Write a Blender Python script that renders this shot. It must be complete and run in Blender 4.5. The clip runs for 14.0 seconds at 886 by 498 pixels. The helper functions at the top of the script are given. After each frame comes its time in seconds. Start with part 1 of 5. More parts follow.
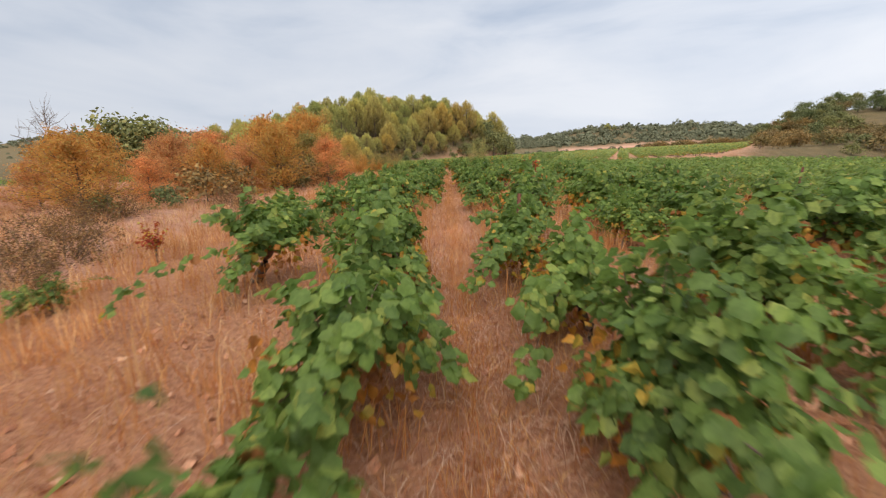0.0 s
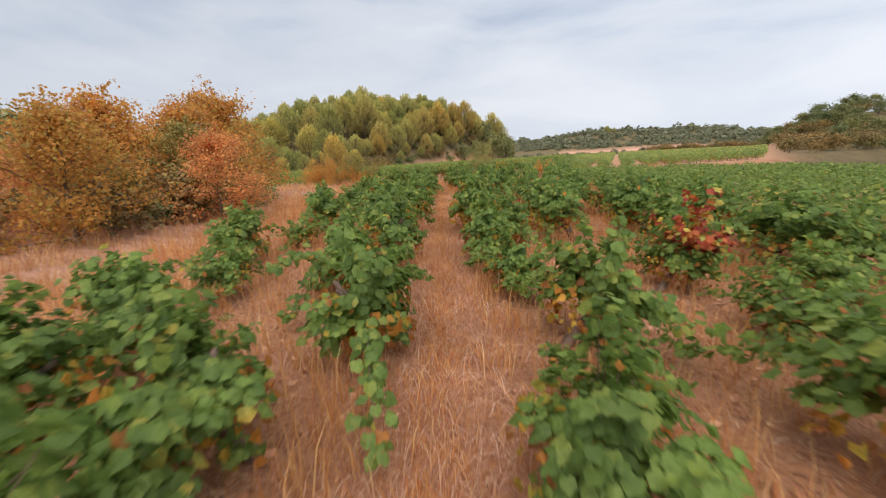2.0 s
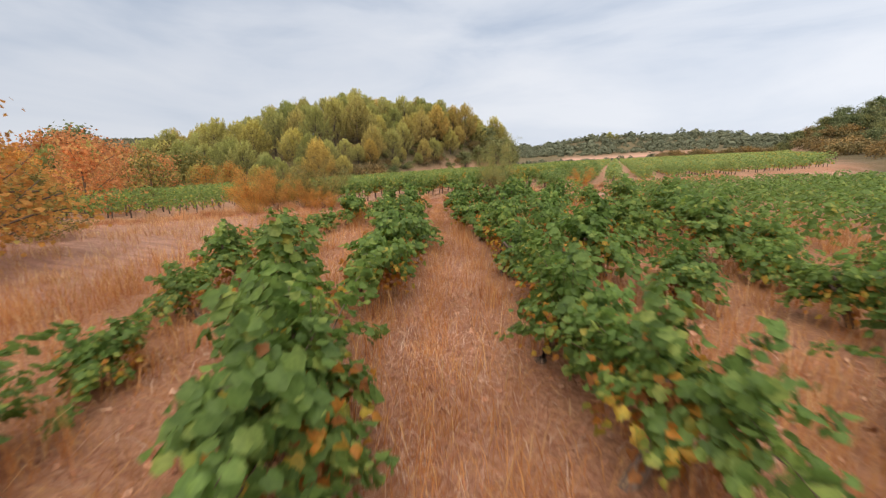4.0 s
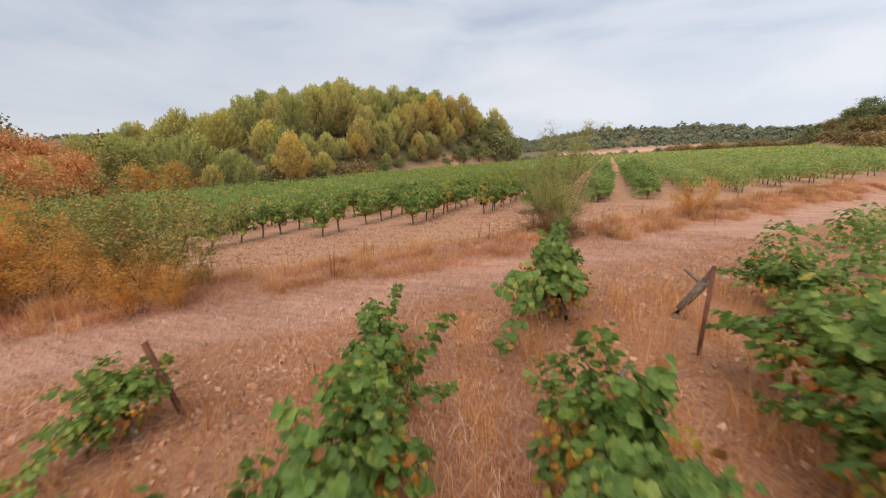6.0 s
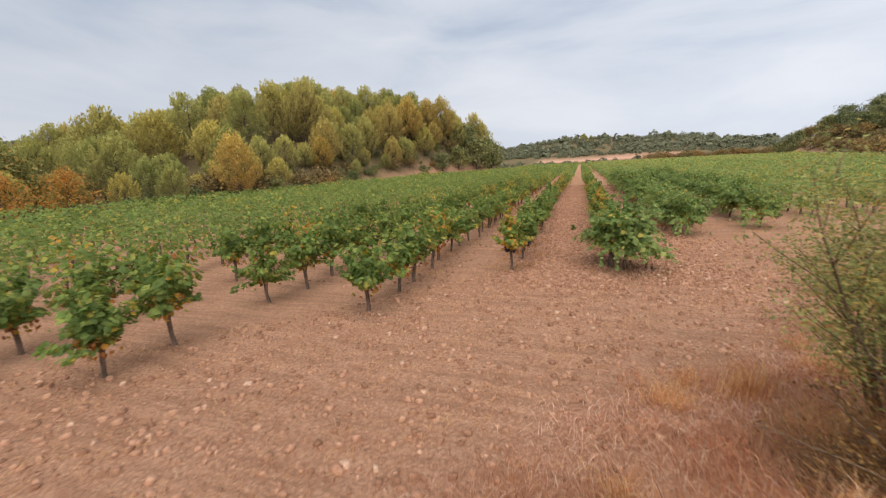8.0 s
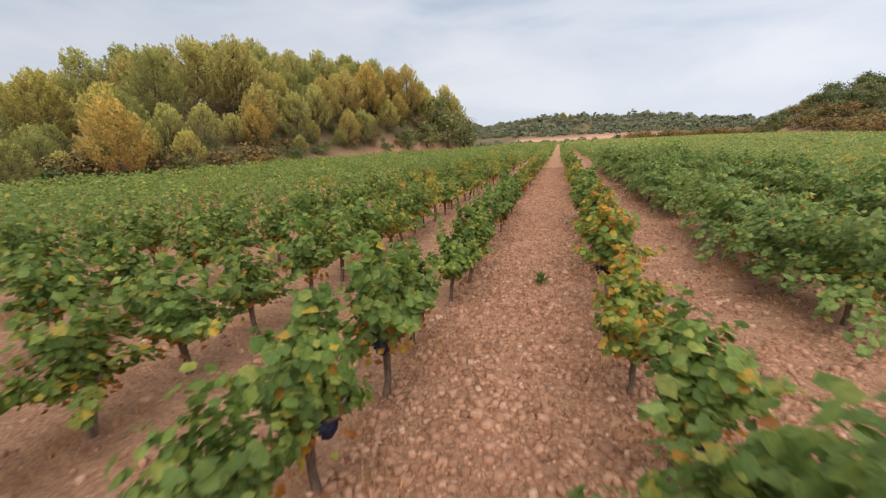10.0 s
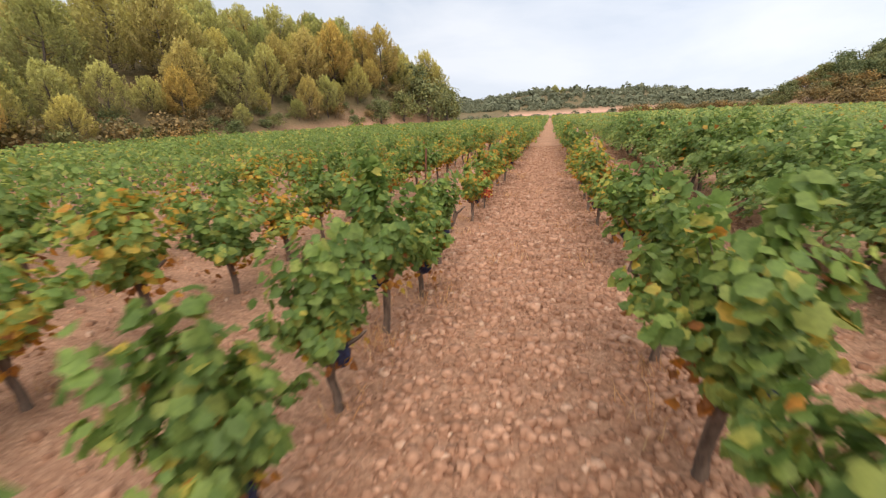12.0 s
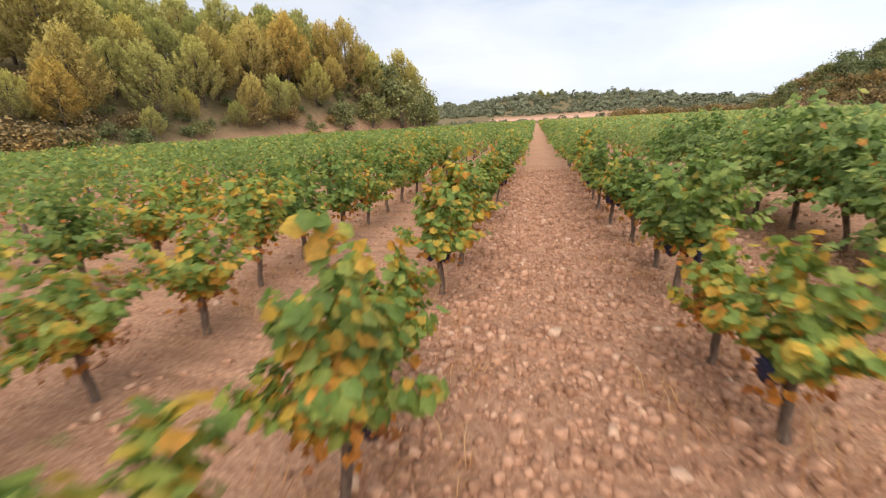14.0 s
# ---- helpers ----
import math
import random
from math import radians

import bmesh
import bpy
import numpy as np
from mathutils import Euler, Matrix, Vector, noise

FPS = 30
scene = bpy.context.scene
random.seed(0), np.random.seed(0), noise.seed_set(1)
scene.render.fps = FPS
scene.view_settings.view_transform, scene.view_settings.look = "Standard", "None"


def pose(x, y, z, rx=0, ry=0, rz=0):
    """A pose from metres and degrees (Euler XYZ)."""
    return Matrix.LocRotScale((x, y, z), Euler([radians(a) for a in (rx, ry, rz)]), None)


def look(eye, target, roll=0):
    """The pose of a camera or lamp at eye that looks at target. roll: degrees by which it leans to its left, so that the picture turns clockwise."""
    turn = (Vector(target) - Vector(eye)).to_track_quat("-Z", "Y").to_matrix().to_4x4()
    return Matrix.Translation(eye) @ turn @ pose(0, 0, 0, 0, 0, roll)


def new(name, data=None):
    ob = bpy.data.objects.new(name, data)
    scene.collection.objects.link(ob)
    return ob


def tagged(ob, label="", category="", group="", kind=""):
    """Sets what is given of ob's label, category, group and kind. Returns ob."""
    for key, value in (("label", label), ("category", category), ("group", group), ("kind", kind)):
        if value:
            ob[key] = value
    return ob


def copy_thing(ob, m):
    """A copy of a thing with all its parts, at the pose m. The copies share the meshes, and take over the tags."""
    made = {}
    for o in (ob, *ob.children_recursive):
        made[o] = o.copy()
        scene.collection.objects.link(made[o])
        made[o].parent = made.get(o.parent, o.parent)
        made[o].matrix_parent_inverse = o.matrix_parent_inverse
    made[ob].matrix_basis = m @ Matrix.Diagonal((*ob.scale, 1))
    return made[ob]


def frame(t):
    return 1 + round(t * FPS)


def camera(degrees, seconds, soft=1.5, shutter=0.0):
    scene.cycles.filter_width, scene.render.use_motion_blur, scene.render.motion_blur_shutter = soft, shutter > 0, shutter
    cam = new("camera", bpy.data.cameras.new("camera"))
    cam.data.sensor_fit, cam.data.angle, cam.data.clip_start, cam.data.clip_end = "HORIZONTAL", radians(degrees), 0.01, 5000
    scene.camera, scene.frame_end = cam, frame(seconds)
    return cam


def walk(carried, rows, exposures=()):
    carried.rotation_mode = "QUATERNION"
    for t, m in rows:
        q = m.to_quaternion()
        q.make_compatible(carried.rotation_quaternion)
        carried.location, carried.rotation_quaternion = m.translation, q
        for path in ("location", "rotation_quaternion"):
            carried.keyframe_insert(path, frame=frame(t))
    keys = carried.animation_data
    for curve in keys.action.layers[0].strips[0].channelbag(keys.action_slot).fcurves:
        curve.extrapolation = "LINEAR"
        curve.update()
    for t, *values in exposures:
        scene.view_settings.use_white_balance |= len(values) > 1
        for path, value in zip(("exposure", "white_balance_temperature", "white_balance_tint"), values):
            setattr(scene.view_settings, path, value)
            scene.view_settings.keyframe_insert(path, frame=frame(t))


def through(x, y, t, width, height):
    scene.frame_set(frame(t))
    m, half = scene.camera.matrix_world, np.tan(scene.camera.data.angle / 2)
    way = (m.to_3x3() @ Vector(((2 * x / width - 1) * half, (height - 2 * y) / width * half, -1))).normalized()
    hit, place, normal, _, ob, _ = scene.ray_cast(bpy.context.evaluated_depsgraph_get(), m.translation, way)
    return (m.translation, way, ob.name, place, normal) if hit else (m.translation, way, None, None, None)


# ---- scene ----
cam = camera(98.0, 14.0, soft=1.2, shutter=0.17)
PATH = [
    (0, (0.354, -1.135, 1.404), (-0.443, 0.637, 0.93), -0.5),
    (0.5, (-0.546, 0.879, 1.394), (-1.338, 2.653, 0.921), -0.4),
    (1, (-1.353, 2.776, 1.438), (-2.14, 4.559, 0.989), -0.3),
    (1.5, (-2.176, 4.803, 1.494), (-2.962, 6.584, 1.035), -0.3),
    (2, (-3.017, 6.842, 1.551), (-3.799, 8.623, 1.089), -0.3),
    (2.5, (-3.901, 8.867, 1.582), (-4.68, 10.651, 1.122), -0.2),
    (3, (-4.748, 10.875, 1.568), (-5.527, 12.663, 1.125), -0.2),
    (3.2, (-5.058, 11.719, 1.549), (-5.845, 13.506, 1.118), -0.2),
    (5.3, (-9.936, 21.609, 1.956), (-10.701, 23.403, 1.513), -0.6),
    (5.5, (-10.362, 22.556, 1.999), (-11.124, 24.349, 1.549), -0.6),
    (6, (-11.362, 24.665, 2.089), (-12.118, 26.459, 1.632), -0.5),
    (6.5, (-12.355, 26.78, 2.144), (-13.109, 28.578, 1.698), -0.5),
    (7, (-13.348, 28.853, 2.188), (-14.098, 30.655, 1.754), -0.6),
    (7.5, (-14.337, 30.861, 2.063), (-15.039, 32.686, 1.644), -0.7),
    (7.7, (-14.716, 31.612, 2.021), (-15.386, 33.451, 1.608), -0.6),
    (8.2, (-15.19, 33.66, 1.96), (-15.83, 35.507, 1.53), -0.5),
    (8.7, (-15.22, 35.9, 1.9), (-15.835, 37.752, 1.44), -0.5),
    (9.3, (-14.98, 38.72, 1.83), (-15.57, 40.575, 1.345), -0.4),
    (9.8, (-14.924, 41.008, 1.783), (-15.488, 42.858, 1.277), -0.3),
    (10, (-15.065, 41.789, 1.776), (-15.605, 43.642, 1.255), -0.1),
    (10.5, (-15.211, 43.652, 1.792), (-15.719, 45.501, 1.223), -0.0),
    (11, (-15.237, 45.674, 1.733), (-15.733, 47.505, 1.097), 0.1),
    (11.5, (-15.192, 48.109, 1.588), (-15.682, 49.933, 0.933), 0.2),
    (12, (-15.189, 50.684, 1.429), (-15.674, 52.517, 0.794), 0.0),
    (12.5, (-15.187, 53.075, 1.401), (-15.665, 54.912, 0.773), 0.2),
    (13, (-15.276, 55.504, 1.511), (-15.741, 57.344, 0.881), 0.4),
    (13.5, (-15.36, 58.15, 1.52), (-15.818, 59.993, 0.892), -0.1),
    (14, (-15.6, 61.0, 1.46), (-16.029, 62.855, 0.85), -0.3),
]
walk(cam, [(t, look(eye, target, roll)) for t, eye, target, roll in PATH], [(0, 0.13), (3, 0.13), (5.5, 0.07), (7.5, 0.04), (10, 0.07), (11, 0.2), (12.5, 0.33), (14, 0.38)])

# ---- world, sun, exposure ----
world = bpy.data.worlds.new("overcast_sky")
scene.world = world
world.use_nodes = True
wn, wl = world.node_tree.nodes, world.node_tree.links
wn.clear()
w_out = wn.new("ShaderNodeOutputWorld")
w_bg = wn.new("ShaderNodeBackground")
w_bg.inputs["Strength"].default_value = 0.114
w_sky = wn.new("ShaderNodeTexSky")
w_sky.sky_type = "NISHITA"
w_sky.sun_disc = False
w_sky.sun_elevation, w_sky.sun_rotation = radians(61), radians(166)
w_sky.air_density, w_sky.dust_density = 1.0, 2.0
w_co = wn.new("ShaderNodeTexCoord")
w_map = wn.new("ShaderNodeMapping")
w_map.inputs["Scale"].default_value = (1.0, 1.0, 4.0)
w_noise = wn.new("ShaderNodeTexNoise")
w_noise.inputs["Scale"].default_value = 1.7
w_noise.inputs["Detail"].default_value = 6.0
w_noise.inputs["Roughness"].default_value = 0.52
w_noise.inputs["Distortion"].default_value = 0.4
w_tone = wn.new("ShaderNodeValToRGB")
w_tone.color_ramp.elements[0].position, w_tone.color_ramp.elements[0].color = 0.30, (4.85, 5.5, 6.6, 1)
w_tone.color_ramp.elements[1].position, w_tone.color_ramp.elements[1].color = 0.68, (6.95, 7.2, 7.75, 1)
w_cover = wn.new("ShaderNodeValToRGB")
w_cover.color_ramp.elements[0].position, w_cover.color_ramp.elements[0].color = 0.22, (0.62, 0.62, 0.62, 1)
w_cover.color_ramp.elements[1].position, w_cover.color_ramp.elements[1].color = 0.5, (0.97, 0.97, 0.97, 1)
w_mix = wn.new("ShaderNodeMix")
w_mix.data_type = "RGBA"
wl.new(w_co.outputs["Generated"], w_map.inputs["Vector"])
wl.new(w_map.outputs["Vector"], w_noise.inputs["Vector"])
wl.new(w_noise.outputs["Fac"], w_tone.inputs["Fac"])
wl.new(w_noise.outputs["Fac"], w_cover.inputs["Fac"])
wl.new(w_cover.outputs["Color"], w_mix.inputs["Factor"])
wl.new(w_sky.outputs["Color"], w_mix.inputs["A"])
wl.new(w_tone.outputs["Color"], w_mix.inputs["B"])
w_xyz = wn.new("ShaderNodeSeparateXYZ")
w_side = wn.new("ShaderNodeMapRange")          # the cloud is thinner on the sun's side
w_side.inputs["From Min"].default_value, w_side.inputs["From Max"].default_value = -1.0, 1.0
w_side.inputs["To Min"].default_value, w_side.inputs["To Max"].default_value = 0.84, 1.1
w_veil = wn.new("ShaderNodeVectorMath")
w_veil.operation = "SCALE"
wl.new(w_co.outputs["Generated"], w_xyz.inputs["Vector"])
wl.new(w_xyz.outputs["X"], w_side.inputs["Value"])
wl.new(w_mix.outputs["Result"], w_veil.inputs[0])
wl.new(w_side.outputs["Result"], w_veil.inputs["Scale"])
wl.new(w_veil.outputs["Vector"], w_bg.inputs["Color"])
wl.new(w_bg.outputs["Background"], w_out.inputs["Surface"])

sun_data = bpy.data.lights.new("sun", "SUN")
sun_data.energy, sun_data.angle, sun_data.color = 2.8, radians(75), (1.0, 0.895, 0.8)
sun = new("sun", sun_data)
sun.matrix_world = look((12, -48, 90), (0, 0, 0))

# ---- the lie of the land ----
A1 = radians(24.0)                      # the old vineyard's rows run this far left of +y
D1 = np.array([-math.sin(A1), math.cos(A1)])
V1 = np.array([math.cos(A1), math.sin(A1)])
RN = np.array([-0.77, 0.64])            # across the track, towards the young vineyard
RE = np.array([0.64, 0.77])             # along the track
R0 = np.array([-13.0, 32.0])


def across(x, y):
    """Metres across the track, growing towards the young vineyard."""
    return (x - R0[0]) * RN[0] + (y - R0[1]) * RN[1]


def step(a, b, v):
    t = np.clip((v - a) / (b - a), 0, 1)
    return t * t * (3 - 2 * t)


def hill(x, y, cx, cy, rx, ry, h, turn=0.0):
    c, s = math.cos(turn), math.sin(turn)
    u, v = (x - cx) * c + (y - cy) * s, -(x - cx) * s + (y - cy) * c
    return h * np.exp(-((u / rx) ** 2 + (v / ry) ** 2))


def ripple(x, y, k, seed=0.0):
    """Smooth uneven ground, about -1 to 1."""
    return (np.sin(x * k + 1.3 * np.sin(y * k * 0.7 + seed)) * np.cos(y * k * 0.9 + 1.1 * np.sin(x * k * 0.6 + seed * 2))
            + 0.5 * np.sin(x * k * 2.3 + seed) * np.sin(y * k * 2.1 - seed)) / 1.5


def lumps(x, y, cell, seed):
    """Random lumps of about one cell across, -1 to 1."""
    u, v = x / cell, y / cell
    i, j = np.floor(u), np.floor(v)
    a, b = u - i, v - j
    a, b = a * a * (3 - 2 * a), b * b * (3 - 2 * b)

    def dot(p, q):
        h = np.sin(p * 127.1 + q * 311.7 + seed * 74.7) * 43758.5453
        return (h - np.floor(h)) * 2 - 1
    return (dot(i, j) * (1 - a) + dot(i + 1, j) * a) * (1 - b) + (dot(i, j + 1) * (1 - a) + dot(i + 1, j + 1) * a) * b


def wooded(x, y):
    """Rise of the wooded hill above the fields."""
    z = hill(x, y, -83.5, 126.3, 22.6, 41.7, 14.1, -1.0) + hill(x, y, -48.2, 131.3, 24.4, 24.4, 4.8) + hill(x, y, -72.5, 94.5, 18.5, 18.5, 8.4)
    return z * step(-48, -61.2, x - 0.35 * np.clip(y - 112, 0, 36))


def gz(x, y):
    """Height of the ground."""
    x, y = np.asarray(x, float), np.asarray(y, float)
    w = across(x, y)
    young = -0.42 + 0.042 * np.clip(x + 15.5, -45, 60) + 0.0135 * np.clip(y - 50, 0, 190)
    f = step(-2.5, 4.0, w)
    z = f * young
    z = z + (0.24 + 0.07 * lumps(x, y, 0.9, 5)) * np.exp(-((w - 2.5 - 0.25 * lumps(x, y, 1.6, 6)) / 0.95) ** 2)          # the grass bank
    z = z - 0.05 * np.exp(-((w - 0.1) / 0.9) ** 2)          # the track's wear
    far = step(90, 260, np.hypot(x + 10, y - 40))
    z = z + wooded(x, y)
    foot = x - 0.35 * np.clip(y - 112, 0, 36)
    z = z + 0.7 * step(-49.8, -52.4, foot) * step(60, 78, y) * (1 - step(124, 136, y)) * step(-70, -54, foot)
    side = x - 14 - 0.28 * (y - 70)
    z = z + hill(x, y, 74, 192, 25, 34, 11.5, -0.2) * step(-5, 9, side) + hill(x, y, 150, 130, 60, 60, 15) * step(0, 30, side)
    z = z + 9.0 * step(230, 400, y) * step(-260, -60, x) + hill(x, y, 10, 470, 260, 75, 10.0) + hill(x, y, -14, 452, 52, 60, 6.0) + hill(x, y, 72, 460, 26, 50, 3.5)
    z = z + hill(x, y, -1500, 1050, 500, 420, 72) + hill(x, y, -1680, 720, 380, 330, 42) + hill(x, y, 400, 1500, 1500, 350, 60) + hill(x, y, -400, 1900, 900, 300, 40)
    z = z + far * 0.6 * ripple(x, y, 0.05, 2.0)
    near = 0.018 * ripple(x, y, 2.1, 0.5) + 0.03 * ripple(x, y, 0.7, 3.0)
    clods = 0.014 * lumps(x, y, 0.42, 1) + 0.012 * lumps(x, y, 0.23, 2)
    return z + near + clods * (1 - step(60, 110, np.hypot(x + 12, y - 40)))

# ---- materials ----
def material(name, rough=0.8):
    m = bpy.data.materials.new(name)
    m.use_nodes = True
    b = m.node_tree.nodes["Principled BSDF"]
    b.inputs["Roughness"].default_value = rough
    b.inputs["Specular IOR Level"].default_value = 0.25
    return m, m.node_tree.nodes, m.node_tree.links, b


def ramp_node(nodes, stops, interpolation="LINEAR"):
    r = nodes.new("ShaderNodeValToRGB")
    r.color_ramp.interpolation = interpolation
    while len(r.color_ramp.elements) < len(stops):
        r.color_ramp.elements.new(0.5)
    for e, (p, c) in zip(r.color_ramp.elements, stops):
        e.position, e.color = p, (*c, 1)
    return r


def mix_node(nodes, links, a, b, fac, kind="MIX"):
    n = nodes.new("ShaderNodeMix")
    n.data_type, n.blend_type = "RGBA", kind
    for key, v in (("A", a), ("B", b), ("Factor", fac)):
        if isinstance(v, bpy.types.NodeSocket):
            links.new(v, n.inputs[key])
        else:
            n.inputs[key].default_value = (*v, 1) if isinstance(v, tuple) else v
    return n.outputs["Result"]


def noise_node(nodes, links, vector, scale, detail=4.0, rough=0.55):
    n = nodes.new("ShaderNodeTexNoise")
    n.inputs["Scale"].default_value, n.inputs["Detail"].default_value, n.inputs["Roughness"].default_value = scale, detail, rough
    if vector is not None:
        links.new(vector, n.inputs["Vector"])
    return n.outputs["Fac"]


def leaf_material(name, stops, thing_tint=0.25, rough=0.46, through=0.36, clump=0.0, tints=((0.75, 0.85, 0.7), (1, 1, 1), (1.25, 1.12, 0.85)), ripe=False):
    """Leaves: each leaf takes its own colour, each plant a slight tint; light comes partly through. ripe: a layer of
    the mesh says how far each leaf has turned; on pines, how lit the needles look.
    """
    m, nodes, links, b = material(name, rough)
    geo = nodes.new("ShaderNodeNewGeometry")
    info = nodes.new("ShaderNodeObjectInfo")
    co = nodes.new("ShaderNodeTexCoord")
    ramp = ramp_node(nodes, stops)
    patch = noise_node(nodes, links, geo.outputs["Position"], 2.2, 3)
    shift = nodes.new("ShaderNodeMath")
    shift.operation = "MULTIPLY_ADD"
    links.new(noise_node(nodes, links, geo.outputs["Position"], 3.1, 2), shift.inputs[0])
    shift.inputs[1].default_value = clump
    pick = nodes.new("ShaderNodeMath")
    pick.operation = "MULTIPLY_ADD"
    if ripe:
        age_or_light = nodes.new("ShaderNodeAttribute")
        age_or_light.attribute_name = "ripe"
        links.new(age_or_light.outputs["Fac"], pick.inputs[0])
    else:
        links.new(geo.outputs["Random Per Island"], pick.inputs[0])
    if ripe:
        b.inputs["Specular IOR Level"].default_value = 0.24
    spread_r = 1.0 if clump == 0 or ripe else 0.8
    pick.inputs[1].default_value, pick.inputs[2].default_value = spread_r, 0.5 - 0.5 * spread_r - 0.5 * clump
    links.new(pick.outputs[0], shift.inputs[2])
    links.new(shift.outputs[0], ramp.inputs["Fac"])
    tone = ramp_node(nodes, [(0.3, (0.72, 0.72, 0.72)), (0.7, (1.2, 1.2, 1.15))])
    links.new(patch, tone.inputs["Fac"])
    col = mix_node(nodes, links, ramp.outputs["Color"], tone.outputs["Color"], 1.0, "MULTIPLY")
    tint = ramp_node(nodes, [(0.0, tints[0]), (0.5, tints[1]), (1.0, tints[2])])
    links.new(info.outputs["Random"], tint.inputs["Fac"])
    col = mix_node(nodes, links, col, mix_node(nodes, links, col, tint.outputs["Color"], 1.0, "MULTIPLY"), thing_tint)
    vein = ramp_node(nodes, [(0.35, (0.8, 0.82, 0.8)), (0.65, (1.14, 1.12, 1.1))])
    links.new(noise_node(nodes, links, geo.outputs["Position"], 38, 3), vein.inputs["Fac"])
    col = mix_node(nodes, links, col, vein.outputs["Color"], 1.0, "MULTIPLY")
    links.new(col, b.inputs["Base Color"])
    tr = nodes.new("ShaderNodeBsdfTranslucent")
    links.new(col, tr.inputs["Color"])
    mx = nodes.new("ShaderNodeMixShader")
    mx.inputs["Fac"].default_value = through
    links.new(b.outputs["BSDF"], mx.inputs[1])
    links.new(tr.outputs["BSDF"], mx.inputs[2])
    links.new(mx.outputs["Shader"], nodes["Material Output"].inputs["Surface"])
    return m


def bark_material(name, dark, light, scale=14.0):
    m, nodes, links, b = material(name, 0.9)
    co = nodes.new("ShaderNodeTexCoord")
    mp = nodes.new("ShaderNodeMapping")
    mp.inputs["Scale"].default_value = (1, 1, 0.25)
    links.new(co.outputs["Object"], mp.inputs["Vector"])
    n = noise_node(nodes, links, mp.outputs["Vector"], scale, 6, 0.65)
    r = ramp_node(nodes, [(0.32, dark), (0.68, light)])
    links.new(n, r.inputs["Fac"])
    links.new(r.outputs["Color"], b.inputs["Base Color"])
    bump = nodes.new("ShaderNodeBump")
    bump.inputs["Strength"].default_value, bump.inputs["Distance"].default_value = 0.8, 0.02
    links.new(n, bump.inputs["Height"])
    links.new(bump.outputs["Normal"], b.inputs["Normal"])
    return m


def straw_material(name, stops):
    m, nodes, links, b = material(name, 0.7)
    geo = nodes.new("ShaderNodeNewGeometry")
    r = ramp_node(nodes, stops)
    links.new(geo.outputs["Random Per Island"], r.inputs["Fac"])
    patch = noise_node(nodes, links, geo.outputs["Position"], 0.7, 3)
    tone = ramp_node(nodes, [(0.32, (0.72, 0.66, 0.6)), (0.68, (1.15, 1.15, 1.15))])
    links.new(patch, tone.inputs["Fac"])
    col = mix_node(nodes, links, r.outputs["Color"], tone.outputs["Color"], 1.0, "MULTIPLY")
    links.new(col, b.inputs["Base Color"])
    tr = nodes.new("ShaderNodeBsdfTranslucent")
    links.new(col, tr.inputs["Color"])
    mx = nodes.new("ShaderNodeMixShader")
    mx.inputs["Fac"].default_value = 0.42
    links.new(b.outputs["BSDF"], mx.inputs[1])
    links.new(tr.outputs["BSDF"], mx.inputs[2])
    links.new(mx.outputs["Shader"], nodes["Material Output"].inputs["Surface"])
    return m


G1, G2, G3, G4 = (0.118, 0.19, 0.055), (0.178, 0.275, 0.068), (0.24, 0.345, 0.086), (0.38, 0.44, 0.11)
YE, OR, BR = (0.66, 0.47, 0.085), (0.69, 0.3, 0.06), (0.4, 0.165, 0.06)
LEAF_OLD = leaf_material("old_vine_leaf", through=0.52, stops=[(0, G1), (0.3, G2), (0.6, G3), (0.76, G4), (0.84, YE), (0.92, OR), (1, BR)], clump=0.4, ripe=True)
LEAF_BROAD = leaf_material("leafy_vine_leaf", through=0.52, stops=[(0, (0.14, 0.215, 0.072)), (0.3, (0.24, 0.34, 0.105)), (0.6, (0.34, 0.44, 0.14)), (0.76, (0.47, 0.5, 0.15)), (0.85, YE), (0.92, OR), (1, BR)], clump=0.4, ripe=True)
LEAF_YOUNG = leaf_material("young_vine_leaf", through=0.52, stops=[(0, (0.125, 0.195, 0.058)), (0.28, (0.195, 0.292, 0.078)), (0.56, (0.285, 0.375, 0.098)), (0.72, (0.43, 0.455, 0.115)), (0.81, YE), (0.9, OR), (1, BR)], clump=0.5, ripe=True)
LEAF_TURN = leaf_material("turning_vine_leaf", through=0.52, stops=[(0, G2), (0.26, G3), (0.46, G4), (0.6, YE), (0.84, OR), (1, BR)], clump=0.7, ripe=True)
LEAF_RED = leaf_material("red_vine_leaf", [(0, G4), (0.15, YE), (0.35, (0.5, 0.12, 0.04)), (1, (0.32, 0.04, 0.035))])
PINE_TINTS = ((0.74, 0.84, 0.74), (1.12, 1.1, 1.02), (1.44, 1.24, 0.96))
# needle ramps: browned and shaded at 0, lit yellow-green at 1
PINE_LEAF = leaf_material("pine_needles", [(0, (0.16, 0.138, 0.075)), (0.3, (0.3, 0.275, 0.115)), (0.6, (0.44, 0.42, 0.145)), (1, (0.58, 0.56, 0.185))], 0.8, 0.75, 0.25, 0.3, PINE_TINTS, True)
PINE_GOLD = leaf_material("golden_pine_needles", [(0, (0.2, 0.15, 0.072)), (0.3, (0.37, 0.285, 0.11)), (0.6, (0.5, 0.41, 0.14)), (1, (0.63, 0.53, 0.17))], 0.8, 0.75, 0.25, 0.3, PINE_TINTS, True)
# far leaf colour paled towards grey to put distance haze into it
FAR_LEAF = leaf_material("hazed_far_leaf", [(0, (0.15, 0.165, 0.105)), (0.5, (0.2, 0.215, 0.135)), (1, (0.28, 0.275, 0.17))], 0.3, 0.8, 0.25)
